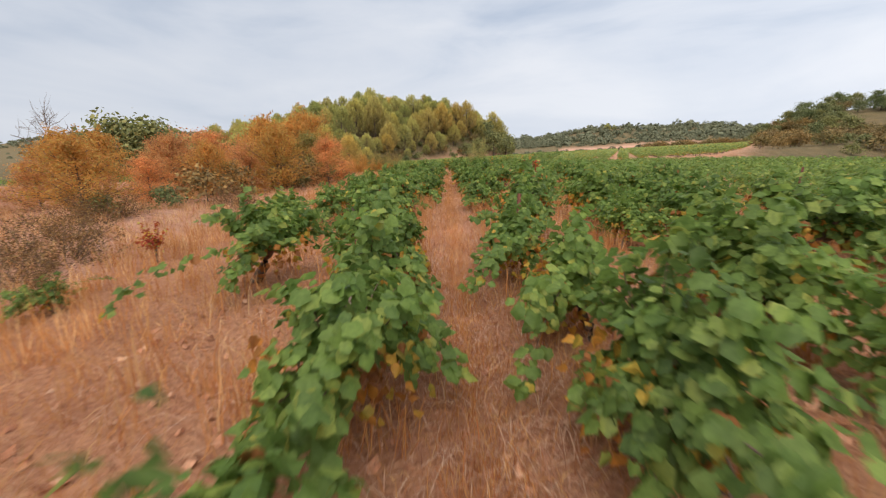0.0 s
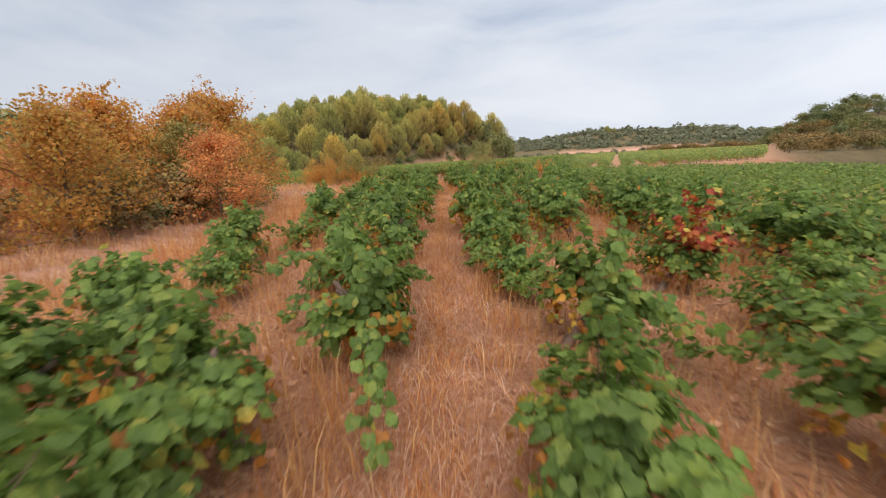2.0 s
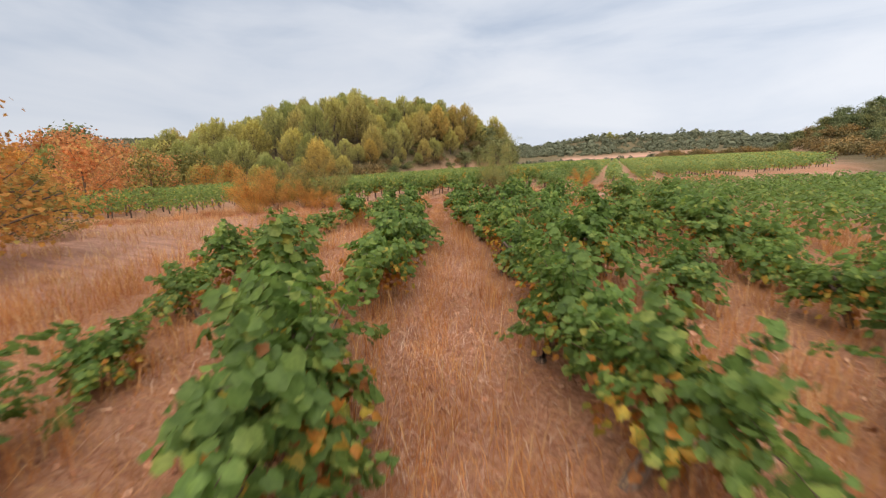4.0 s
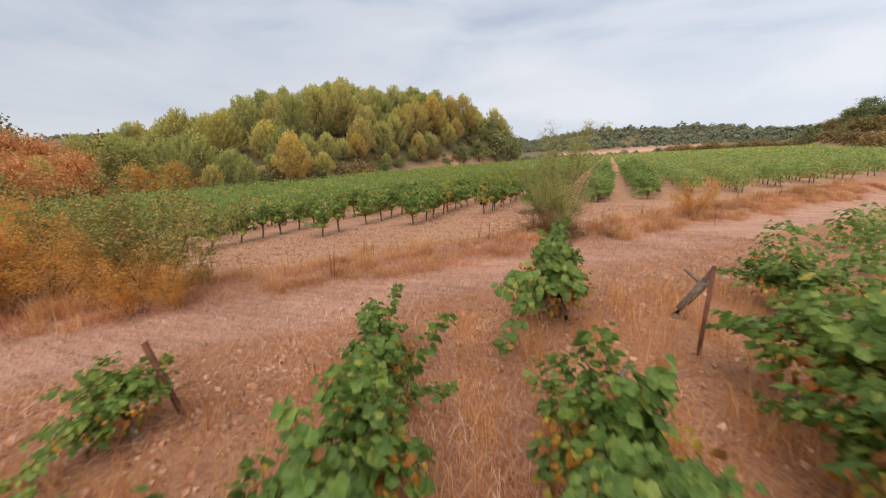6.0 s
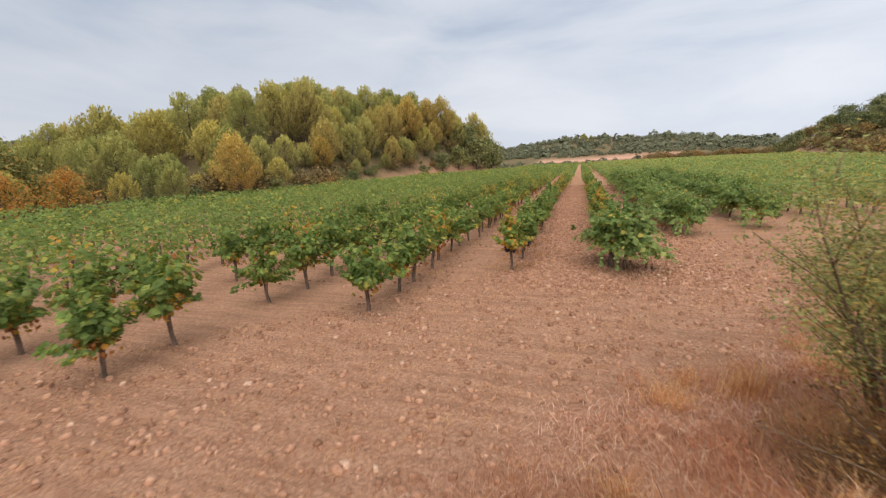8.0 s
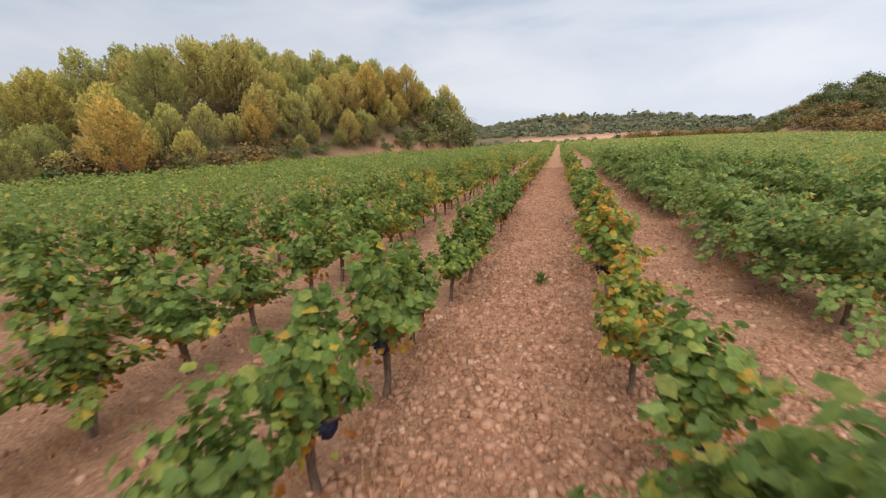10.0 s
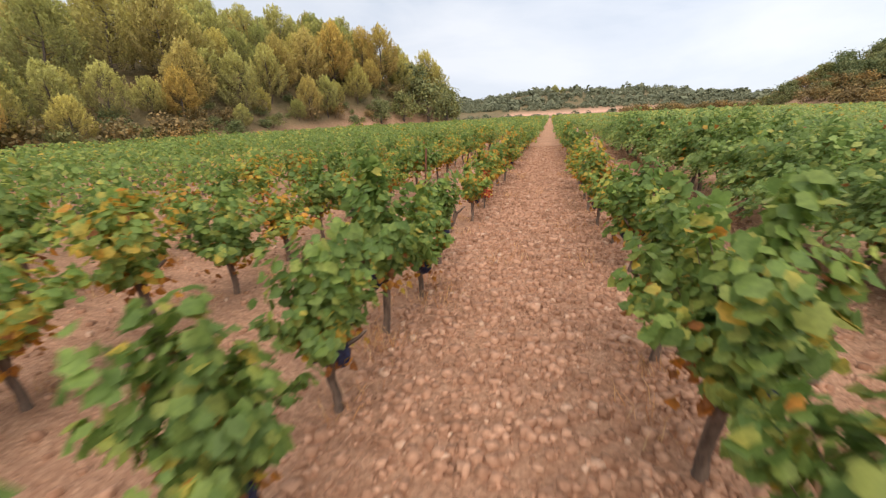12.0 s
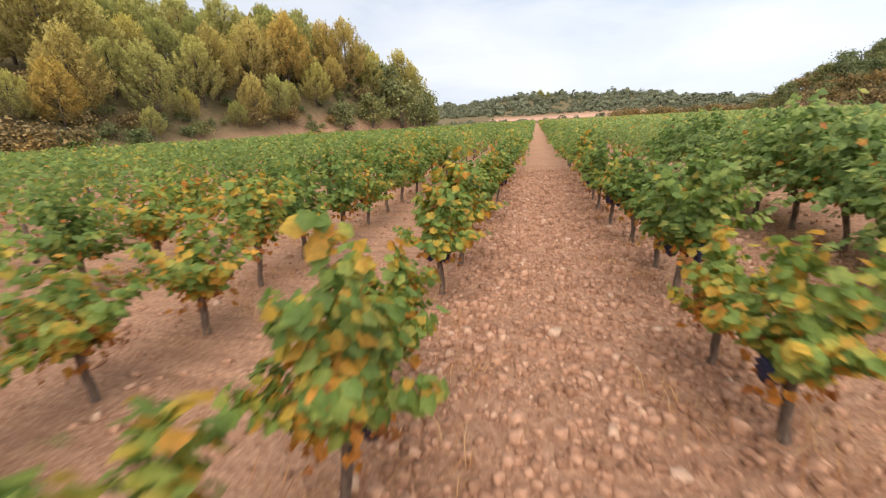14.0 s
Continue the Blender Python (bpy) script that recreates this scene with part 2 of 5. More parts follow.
OAK_LEAF = leaf_material("evergreen_oak_leaf", [(0, (0.115, 0.14, 0.066)), (0.5, (0.2, 0.225, 0.1)), (1, (0.32, 0.325, 0.145))], 0.9, 0.7, 0.25)
RUST_LEAF = leaf_material("russet_leaf", [(0, (0.56, 0.24, 0.11)), (0.35, (0.67, 0.3, 0.13)), (0.7, (0.75, 0.37, 0.16)), (1, (0.74, 0.47, 0.19))], 0.5, 0.7, 0.5)
AMBER_LEAF = leaf_material("amber_leaf", [(0, (0.54, 0.26, 0.08)), (0.3, (0.63, 0.3, 0.085)), (0.65, (0.69, 0.35, 0.09)), (0.88, (0.66, 0.43, 0.12)), (1, (0.5, 0.4, 0.12))], 0.5, 0.7, 0.5)
OLIVE_LEAF = leaf_material("olive_green_leaf", [(0, (0.16, 0.16, 0.05)), (0.5, (0.28, 0.26, 0.08)), (0.8, (0.4, 0.31, 0.09)), (1, (0.5, 0.31, 0.08))], 0.8, 0.6, 0.3)
SCRUB_LEAF = leaf_material("scrub_leaf", [(0, (0.14, 0.11, 0.055)), (0.5, (0.26, 0.19, 0.085)), (1, (0.42, 0.27, 0.11))], 0.9, 0.7, 0.2)
FINE_LEAF = leaf_material("feathery_leaf", [(0, (0.24, 0.28, 0.1)), (0.45, (0.37, 0.41, 0.15)), (0.75, (0.52, 0.47, 0.17)), (1, (0.6, 0.39, 0.12))], 0.6, 0.6, 0.35)
DRY_LEAF = leaf_material("dry_leaf", [(0, (0.1, 0.05, 0.025)), (0.5, (0.22, 0.12, 0.05)), (1, (0.35, 0.22, 0.08))], 0.6, 0.7, 0.2)
FALLEN_LEAF = leaf_material("fallen_leaf", [(0, (0.36, 0.15, 0.085)), (0.5, (0.56, 0.27, 0.16)), (1, (0.7, 0.42, 0.28))], 0.3, 0.7, 0.15)
STRAW = straw_material("dry_grass", [(0, (0.5, 0.19, 0.07)), (0.4, (0.66, 0.31, 0.11)), (0.8, (0.78, 0.45, 0.18)), (1, (0.86, 0.6, 0.32))])
STRAW_PALE = straw_material("pale_dry_grass", [(0, (0.5, 0.22, 0.1)), (0.4, (0.7, 0.395, 0.18)), (0.8, (0.8, 0.53, 0.27)), (1, (0.88, 0.67, 0.41))])
STRAW_PINK = straw_material("reddish_dry_grass", [(0, (0.4, 0.145, 0.075)), (0.5, (0.64, 0.29, 0.15)), (1, (0.82, 0.5, 0.3))])
STRAW_GREY = straw_material("bleached_straw", [(0, (0.36, 0.16, 0.1)), (0.5, (0.66, 0.39, 0.27)), (1, (0.88, 0.68, 0.52))])
STALK = straw_material("dead_stalk", [(0, (0.14, 0.08, 0.05)), (0.6, (0.26, 0.15, 0.08)), (1, (0.4, 0.24, 0.13))])
VINE_BARK = bark_material("vine_bark", (0.075, 0.053, 0.041), (0.27, 0.19, 0.14), 22)
PINE_BARK = bark_material("pine_bark", (0.05, 0.04, 0.032), (0.17, 0.13, 0.1), 6)
TWIG_BARK = bark_material("twig_bark", (0.09, 0.06, 0.04), (0.24, 0.17, 0.11), 18)
POST_RUST = bark_material("rusted_post", (0.06, 0.028, 0.02), (0.22, 0.085, 0.05), 30)
GRAPE, _n, _l, _b = material("grape_skin", 0.45)
_co = _n.new("ShaderNodeTexCoord")
_r = ramp_node(_n, [(0.3, (0.012, 0.012, 0.03)), (0.7, (0.05, 0.055, 0.11))])
_l.new(noise_node(_n, _l, _co.outputs["Object"], 40, 3), _r.inputs["Fac"])
_l.new(_r.outputs["Color"], _b.inputs["Base Color"])

STONE, _n, _l, _b = material("limestone", 0.85)
_co = _n.new("ShaderNodeTexCoord")
_geo = _n.new("ShaderNodeNewGeometry")
_r = ramp_node(_n, [(0, (0.29, 0.15, 0.088)), (0.5, (0.44, 0.24, 0.148)), (0.94, (0.54, 0.31, 0.198)), (1, (0.64, 0.43, 0.3))])
_l.new(_geo.outputs["Random Per Island"], _r.inputs["Fac"])
_t = ramp_node(_n, [(0.3, (0.75, 0.72, 0.7)), (0.7, (1.1, 1.1, 1.1))])
_l.new(noise_node(_n, _l, _geo.outputs["Position"], 25, 5), _t.inputs["Fac"])
_l.new(mix_node(_n, _l, _r.outputs["Color"], _t.outputs["Color"], 1.0, "MULTIPLY"), _b.inputs["Base Color"])

# ground: soil, dry litter, track and scrub, laid out by three layers of the mesh
GROUND, _n, _l, _b = material("vineyard_ground", 0.95)
_geo = _n.new("ShaderNodeNewGeometry")
_at = _n.new("ShaderNodeAttribute")
_at.attribute_name = "cover"
_sep = _n.new("ShaderNodeSeparateColor")
_l.new(_at.outputs["Color"], _sep.inputs["Color"])
pos = _geo.outputs["Position"]
n_big, n_mid, n_fine, n_grit = noise_node(_n, _l, pos, 0.35, 4), noise_node(_n, _l, pos, 2.3, 6, 0.65), noise_node(_n, _l, pos, 19, 6, 0.7), noise_node(_n, _l, pos, 70, 3, 0.6)


def banded(fac, *stops):
    r = ramp_node(_n, list(stops))
    _l.new(fac, r.inputs["Fac"])
    return r.outputs["Color"]


_mp = _n.new("ShaderNodeMapping")
_mp.inputs["Rotation"].default_value = (0, 0, -math.atan2(0.77, 0.64))
_mp.inputs["Scale"].default_value = (0.25, 3.2, 1.0)
_l.new(pos, _mp.inputs["Vector"])
n_streak = noise_node(_n, _l, _mp.outputs["Vector"], 2.0, 5, 0.6)
streak = banded(n_streak, (0.36, (0.68, 0.64, 0.62)), (0.52, (1.0, 1.0, 1.0)), (0.66, (1.16, 1.15, 1.14)))
soil = mix_node(_n, _l, banded(n_mid, (0.3, (0.6, 0.32, 0.19)), (0.7, (0.76, 0.445, 0.285))), banded(n_fine, (0.32, (0.44, 0.22, 0.125)), (0.7, (0.8, 0.51, 0.34))), 0.5)
_vor = _n.new("ShaderNodeTexVoronoi")
_vor.inputs["Scale"].default_value = 21.0
_l.new(pos, _vor.inputs["Vector"])
_vor2 = _n.new("ShaderNodeTexVoronoi")
_vor2.inputs["Scale"].default_value = 48.0
_l.new(pos, _vor2.inputs["Vector"])
# gaps between clods darkened: their shade is put into the soil colour
clod_shade = mix_node(_n, _l, banded(_vor.outputs["Distance"], (0.0, (1.1, 1.1, 1.1)), (0.4, (1.0, 1.0, 1.0)), (0.72, (0.72, 0.66, 0.62))), banded(_vor2.outputs["Distance"], (0.1, (1.12, 1.12, 1.12)), (0.7, (0.82, 0.77, 0.73))), 0.5)
soil = mix_node(_n, _l, soil, clod_shade, 1.0, "MULTIPLY")
litter = mix_node(_n, _l, banded(n_mid, (0.34, (0.4, 0.16, 0.085)), (0.66, (0.68, 0.32, 0.165))), banded(n_fine, (0.34, (0.3, 0.11, 0.06)), (0.66, (0.76, 0.42, 0.23))), 0.5)
track = mix_node(_n, _l, banded(n_mid, (0.3, (0.6, 0.3, 0.2)), (0.7, (0.76, 0.46, 0.33))), banded(n_fine, (0.3, (0.5, 0.235, 0.155)), (0.7, (0.84, 0.56, 0.42))), 0.5)
track = mix_node(_n, _l, track, mix_node(_n, _l, track, streak, 1.0, "MULTIPLY"), 0.8)
soil = mix_node(_n, _l, soil, mix_node(_n, _l, soil, streak, 1.0, "MULTIPLY"), 0.55)
scrub = mix_node(_n, _l, banded(n_big, (0.35, (0.12, 0.1, 0.045)), (0.7, (0.26, 0.17, 0.08))), banded(n_mid, (0.3, (0.08, 0.075, 0.035)), (0.7, (0.24, 0.18, 0.09))), 0.5)
col = mix_node(_n, _l, litter, soil, _sep.outputs["Red"])
col = mix_node(_n, _l, col, track, _sep.outputs["Green"])
col = mix_node(_n, _l, col, scrub, _sep.outputs["Blue"])
_l.new(col, _b.inputs["Base Color"])
_bump = _n.new("ShaderNodeBump")
_bump.inputs["Strength"].default_value, _bump.inputs["Distance"].default_value = 0.9, 0.06
_add = _n.new("ShaderNodeMath")
_add.operation = "ADD"
_deep = _n.new("ShaderNodeMath")
_deep.operation = "MULTIPLY_ADD"
_l.new(n_mid, _deep.inputs[0])
_deep.inputs[1].default_value = 2.0
_l.new(n_fine, _deep.inputs[2])
_l.new(_deep.outputs[0], _add.inputs[0])
_l.new(n_grit, _add.inputs[1])
_sub = _n.new("ShaderNodeMath")
_sub.operation = "SUBTRACT"
_l.new(_add.outputs[0], _sub.inputs[0])
_l.new(_vor.outputs["Distance"], _sub.inputs[1])
_l.new(_sub.outputs[0], _bump.inputs["Height"])
_l.new(_bump.outputs["Normal"], _b.inputs["Normal"])


# ---- mesh builders ----
def tri_mesh(name, verts, tris, mats, mat_index=None, smooth=False):
    verts, tris = np.asarray(verts, np.float32), np.asarray(tris, np.int32)
    me = bpy.data.meshes.new(name)
    me.vertices.add(len(verts))
    me.vertices.foreach_set("co", verts.ravel())
    me.loops.add(tris.size)
    me.loops.foreach_set("vertex_index", tris.ravel())
    me.polygons.add(len(tris))
    me.polygons.foreach_set("loop_start", np.arange(0, tris.size, 3, dtype=np.int32))
    for m in mats:
        me.materials.append(m)
    if mat_index is not None:
        me.polygons.foreach_set("material_index", np.asarray(mat_index, np.int32))
    if smooth:
        me.polygons.foreach_set("use_smooth", np.ones(len(tris), bool))
    me.update(calc_edges=True)
    return me


def with_ripe_or_lit(me, values):
    """Stores how far each leaf has turned, 0 fresh to 1 withered; on pines, browning and painted light, 0 dark to 1
    lit.
    """
    at = me.attributes.new("ripe", "FLOAT", "POINT")
    at.data.foreach_set("value", np.asarray(values, np.float32))
    return me


class Heap:
    """Triangles gathered for one mesh."""

    def __init__(self):
        self.v, self.t, self.m, self.n = [], [], [], 0

    def add(self, v, t, m=0):
        v, t = np.asarray(v, float).reshape(-1, 3), np.asarray(t, int).reshape(-1, 3)
        self.v.append(v)
        self.t.append(t + self.n)
        self.m.append(np.full(len(t), m))
        self.n += len(v)

    def mesh(self, name, *mats, smooth=False):
        return tri_mesh(name, np.concatenate(self.v), np.concatenate(self.t), mats, np.concatenate(self.m), smooth)


def part(name, mesh, parent, label=""):
    ob = new(name, mesh)
    ob.parent = parent
    return tagged(ob, label) if label else ob


def unit(v):
    return v / np.maximum(np.linalg.norm(v, axis=-1, keepdims=True), 1e-9)


def tube(path, radii, sides=6):
    """A tapering limb along a path of points."""
    path, radii = np.asarray(path, float), np.asarray(radii, float)
    k = len(path)
    tan = unit(np.gradient(path, axis=0))
    ref = np.where(np.abs(tan[:, 2:3]) > 0.9, [[1.0, 0, 0]], [[0, 0, 1.0]])
    a = unit(np.cross(tan, ref))
    b = np.cross(tan, a)
    th = np.arange(sides) * 2 * math.pi / sides
    ring = path[:, None] + radii[:, None, None] * (np.cos(th)[None, :, None] * a[:, None] + np.sin(th)[None, :, None] * b[:, None])
    v = np.concatenate([ring.reshape(-1, 3), path[-1:] + tan[-1:] * radii[-1]])
    t = []
    for i in range(k - 1):
        for j in range(sides):
            p, q = i * sides + j, i * sides + (j + 1) % sides
            t += [(p, q, q + sides), (p, q + sides, p + sides)]
    for j in range(sides):
        t.append(((k - 1) * sides + j, (k - 1) * sides + (j + 1) % sides, k * sides))
    return v, t


def mirrored(right):
    """A leaf's outline, tip along +y, stem at the origin, from its right half."""
    return np.array([(0, 0)] + right + [(0, 1.0)] + [(-x, y) for x, y in reversed(right)])


OUT_VINE = mirrored([(0.26, -0.17), (0.51, 0.02), (0.48, 0.26), (0.55, 0.52), (0.33, 0.72)])
OUT_MID = mirrored([(0.42, -0.14), (0.42, 0.22), (0.5, 0.52)])
OUT_FAR = np.array([(0, 0), (0.48, 0.45), (0, 1.0), (-0.48, 0.45)])
OUT_NEEDLE = np.array([(-0.13, 0), (0.13, 0), (0, 1.0)])
OUT_SLIM = np.array([(0, 0), (0.2, 0.4), (0, 1.0), (-0.2, 0.4)])


def leaves(pos, normal, tip, size, outline, cup=0.24):
    """A leaf at every pos: one small folded mesh each."""
    n = len(pos)
    normal = unit(normal)
    tip = unit(tip - normal * (tip * normal).sum(-1, keepdims=True))
    side = np.cross(tip, normal)
    k = len(outline)
    o = np.asarray(outline)
    lift = cup * (np.abs(o[:, 0]) * 1.6 - 0.9 * np.maximum(o[:, 1] - 0.5, 0))
    v = pos[:, None] + size[:, None, None] * (o[None, :, 0:1] * side[:, None] + o[None, :, 1:2] * tip[:, None] - lift[None, :, None] * normal[:, None])
    if k > 4:
        f = np.array([(0, i, i + 1) for i in range(1, k - 1)])
        step_v = k
    else:
        f = np.array([(0, 1, 2), (0, 2, 3)][:k - 2])
        step_v = k
    t = (f[None] + (np.arange(n) * step_v)[:, None, None]).reshape(-1, 3)
    return v.reshape(-1, 3), t


def shoot_path(rng, start, az, elev, length, droop, k=10):
    """A cane that rises, leans outward and bends under its weight."""
    p, d = np.array(start, float), np.array([math.cos(az) * math.cos(elev), math.sin(az) * math.cos(elev), math.sin(elev)])
    pts = [p.copy()]
    for i in range(k):
        d = d + np.array([0, 0, -droop / k]) + rng.normal(0, 0.07, 3)
        d /= np.linalg.norm(d)
        p = p + d * length / k
        pts.append(p.copy())
    return np.array(pts)


def canopy(rng, head, shoots, length, elev, droop, per, size, outline, squash=(1, 1), floor=0.12, trail=0):
    """Leaves along canes from a vine's head, the lowest ones withered; also gives the canes. trail: canes that reach far out along the row."""
    pos, nor, age_or_light, canes = [], [], [], []
    for s in range(shoots + trail):
        az = s * 2.4 + rng.uniform(-0.4, 0.4)
        long = s >= shoots
        if long:
            az = rng.choice([0.5, -0.5]) * math.pi + rng.normal(0, 0.35)
        h = head + np.array([math.cos(az), math.sin(az), 0]) * rng.uniform(0.02, 0.16)
        rise = radians(rng.uniform(5, 38) if long else rng.uniform(*elev))
        path = shoot_path(rng, h, az, rise, length * (rng.uniform(1.3, 1.9) if long else rng.uniform(0.55, 1.0)), droop * rng.uniform(0.5, 1.4))
        path[:, 0] = head[0] + (path[:, 0] - head[0]) * squash[0]
        path[:, 1] = head[1] + (path[:, 1] - head[1]) * squash[1]
        path[:, 2] = np.maximum(path[:, 2], floor)
        canes.append(path)
        n = int(per * 1.5) if long else per
        f = (0.06 + 0.94 * (np.arange(n) + rng.random(n)) / n) ** 0.85 * (len(path) - 1)
        i = np.minimum(f.astype(int), len(path) - 2)
        c = path[i] + (path[i + 1] - path[i]) * (f - i)[:, None]
        along = unit(path[i + 1] - path[i])
        aside = unit(np.cross(along, [0, 0, 1.0])) * np.where(np.arange(n) % 2, 1.0, -1.0)[:, None]
        stem = aside * rng.uniform(0.01, 0.05, (n, 1)) + rng.normal(0, 0.025, (n, 3)) + [0, 0, 0.02]
        pos.append(c + stem)
        out = c - head
        out[:, 2] = 0
        nor.append(unit(stem) * 0.45 + unit(out + 1e-6) * 0.75 + np.array([0, 0, 0.5]) + rng.normal(0, 0.38, (n, 3)))
        g = f / (len(path) - 1)
        age_or_light.append(np.where(g < 0.45, (0.45 - g) * 1.5 * rng.random(n), 0) + 0.06 + 0.62 * rng.random(n) ** 1.3 + 0.1 * g + np.where(rng.random(n) < 0.03, 0.35, 0))
    pos, nor, age_or_light = np.concatenate(pos), np.concatenate(nor), np.concatenate(age_or_light)
    pos[:, 2] = np.maximum(pos[:, 2], floor)
    tip = nor * np.array([1, 1, 0]) + rng.normal(0, 0.45, pos.shape) + np.array([0, 0, -0.7])
    size = size * rng.uniform(0.6, 1.25, len(pos))
    v, t = leaves(pos, nor, tip, size, outline)
    return v, t, canes, np.repeat(age_or_light, len(outline))


def withered(rng, head, n, size, outline, reach=0.3):
    """Dry curled leaves that hang on under the canopy."""
    az = rng.uniform(0, 6.28, n)
    r = reach * np.sqrt(rng.random(n))
    pos = head + np.stack([np.cos(az) * r, np.sin(az) * r, rng.uniform(-0.2, 0.16, n)], -1)
    nor = np.stack([np.cos(az), np.sin(az), np.zeros(n)], -1) + rng.normal(0, 0.6, (n, 3))
    v, t = leaves(pos, nor, rng.normal(0, 0.4, (n, 3)) + [0, 0, -1.0], size * rng.uniform(0.5, 1.0, n), outline, 0.6)
    return v, t, np.repeat(rng.uniform(0.78, 1.02, n), len(outline))

# ---- ground sheet ----
def spread(lo, hi, fine, far, grow=1.16):
    mid = list(np.arange(lo, hi, fine))
    s, v, out = fine, lo, []
    while v > -far:
        s *= grow
        v -= s
        out.append(v)
    s, v, up = fine, mid[-1], []
    while v < far:
        s *= grow
        v += s
        up.append(v)
    return np.array(out[::-1] + mid + up)


def build_ground():
    xs, ys = spread(-24, -6, 0.16, 4200, 1.14), spread(-4, 68, 0.19, 4200, 1.14)
    X, Y = np.meshgrid(xs, ys)
    Z = gz(X, Y)
    nx, ny = len(xs), len(ys)
    v = np.stack([X, Y, Z], -1).reshape(-1, 3)
    i = np.arange(nx * ny).reshape(ny, nx)
    a, b, c, d = i[:-1, :-1].ravel(), i[:-1, 1:].ravel(), i[1:, 1:].ravel(), i[1:, :-1].ravel()
    t = np.concatenate([np.stack([a, b, c], 1), np.stack([a, c, d], 1)])
    me = tri_mesh("ground", v, t, [GROUND], smooth=True)
    x, y = v[:, 0], v[:, 1]
    w = across(x, y)
    vv = x * V1[0] + y * V1[1]
    wob = 0.25 * ripple(x, y, 1.3, 4.0)
    soil_w = step(2.8, 3.6, w + wob)
    lane = (1 - step(-3.5, -2.5, w)) * step(-4.2, -3.4, vv) * 0.45 * (0.5 + 0.5 * ripple(x, y, 0.9, 1.0)).clip(0, 1)
    red = np.maximum(soil_w, lane)
    green = step(-1.2, -0.6, w + wob) * (1 - 0.8 * step(0.9, 1.4, w + wob)) * (1 - step(2.6, 3.4, w + wob))
    sandy = (1 - step(-5.2, -4.0, vv + wob)) * (1 - step(-3, 0, w)) * step(-14, -7, vv)
    green = np.maximum(green, 0.7 * sandy)
    wood = np.maximum(1 - step(-54, -49, x - 0.35 * np.clip(y - 112, 0, 36) + 3 * wob), step(215, 235, y))
    wood = np.maximum(wood, step(0, 5, x - 14 - 0.28 * (y - 70) + 3 * wob) * step(40, 55, y + 0.2 * x))
    bank = np.exp(-((x - 0.35 * np.clip(y - 112, 0, 36) + 50.7 - wob) / 1.1) ** 2) * step(72, 82, y) * (1 - step(122, 130, y)) * (0.72 + 0.28 * ripple(x, y, 0.8, 5.0))
    terrace = step(268, 276, y) * (1 - step(318, 326, y)) * step(-45, -38, x) * (1 - step(44, 52, x)) * (0.4 + 0.6 * (np.sin(y * 0.33 + 0.03 * x) > -0.3))
    terrace = np.maximum(terrace, bank)
    wood = wood * (1 - terrace)
    green = np.maximum(green, 0.8 * terrace)
    col = np.stack([red, green, wood, np.ones_like(red)], -1).astype(np.float32)
    at = me.color_attributes.new("cover", "FLOAT_COLOR", "POINT")
    at.data.foreach_set("color", col.ravel())
    return tagged(new("ground", me), "dry stony reddish vineyard ground with a worn track", "ground", kind="structure")


build_ground()


# ---- vines ----
def gnarled(rng, height, r0, lean, arms, sides=6, wander=0.025):
    """An old vine's trunk with short arms."""
    h = Heap()
    k = 6
    p = np.zeros((k, 3))
    p[:, 2] = np.linspace(-0.08, height, k)
    p[:, 0] = np.cumsum(rng.normal(lean * 0.2, wander, k))
    p[:, 1] = np.cumsum(rng.normal(0, wander, k))
    p -= p[0] * [1, 1, 0]
    r = r0 * np.array([1.35, 1.0, 0.85, 0.9, 0.95, 1.2])
    h.add(*tube(p, r, sides))
    for a in range(arms):
        az = rng.uniform(0, 6.28)
        q = shoot_path(rng, p[-1], az, radians(rng.uniform(15, 60)), rng.uniform(0.15, 0.32), -0.4, 4)
        h.add(*tube(q, np.linspace(r0 * 0.7, r0 * 0.32, 5), 5))
    return h, p[-1]


def grape_bunch(rng, top):
    """A hanging cluster: one lumpy cone of berries."""
    h = Heap()
    rows, k = 9, 10
    v = []
    for i in range(rows):
        f = i / (rows - 1)
        for j in range(k):
            th = 2 * math.pi * (j + 0.5 * (i % 2)) / k
            r = (0.055 * math.sin(math.pi * min(0.2 + f * 0.8, 1.0)) ** 0.7 + 0.006) * (1.18 if (i + j) % 2 else 0.86) * rng.uniform(0.92, 1.08)
            v.append(top + np.array([math.cos(th) * r, math.sin(th) * r, -0.17 * f]))
    t = []
    for i in range(rows - 1):
        for j in range(k):
            p, q = i * k + j, i * k + (j + 1) % k
            t += [(p, p + k, q), (q, p + k, q + k)]
    h.add(v, t)
    return h


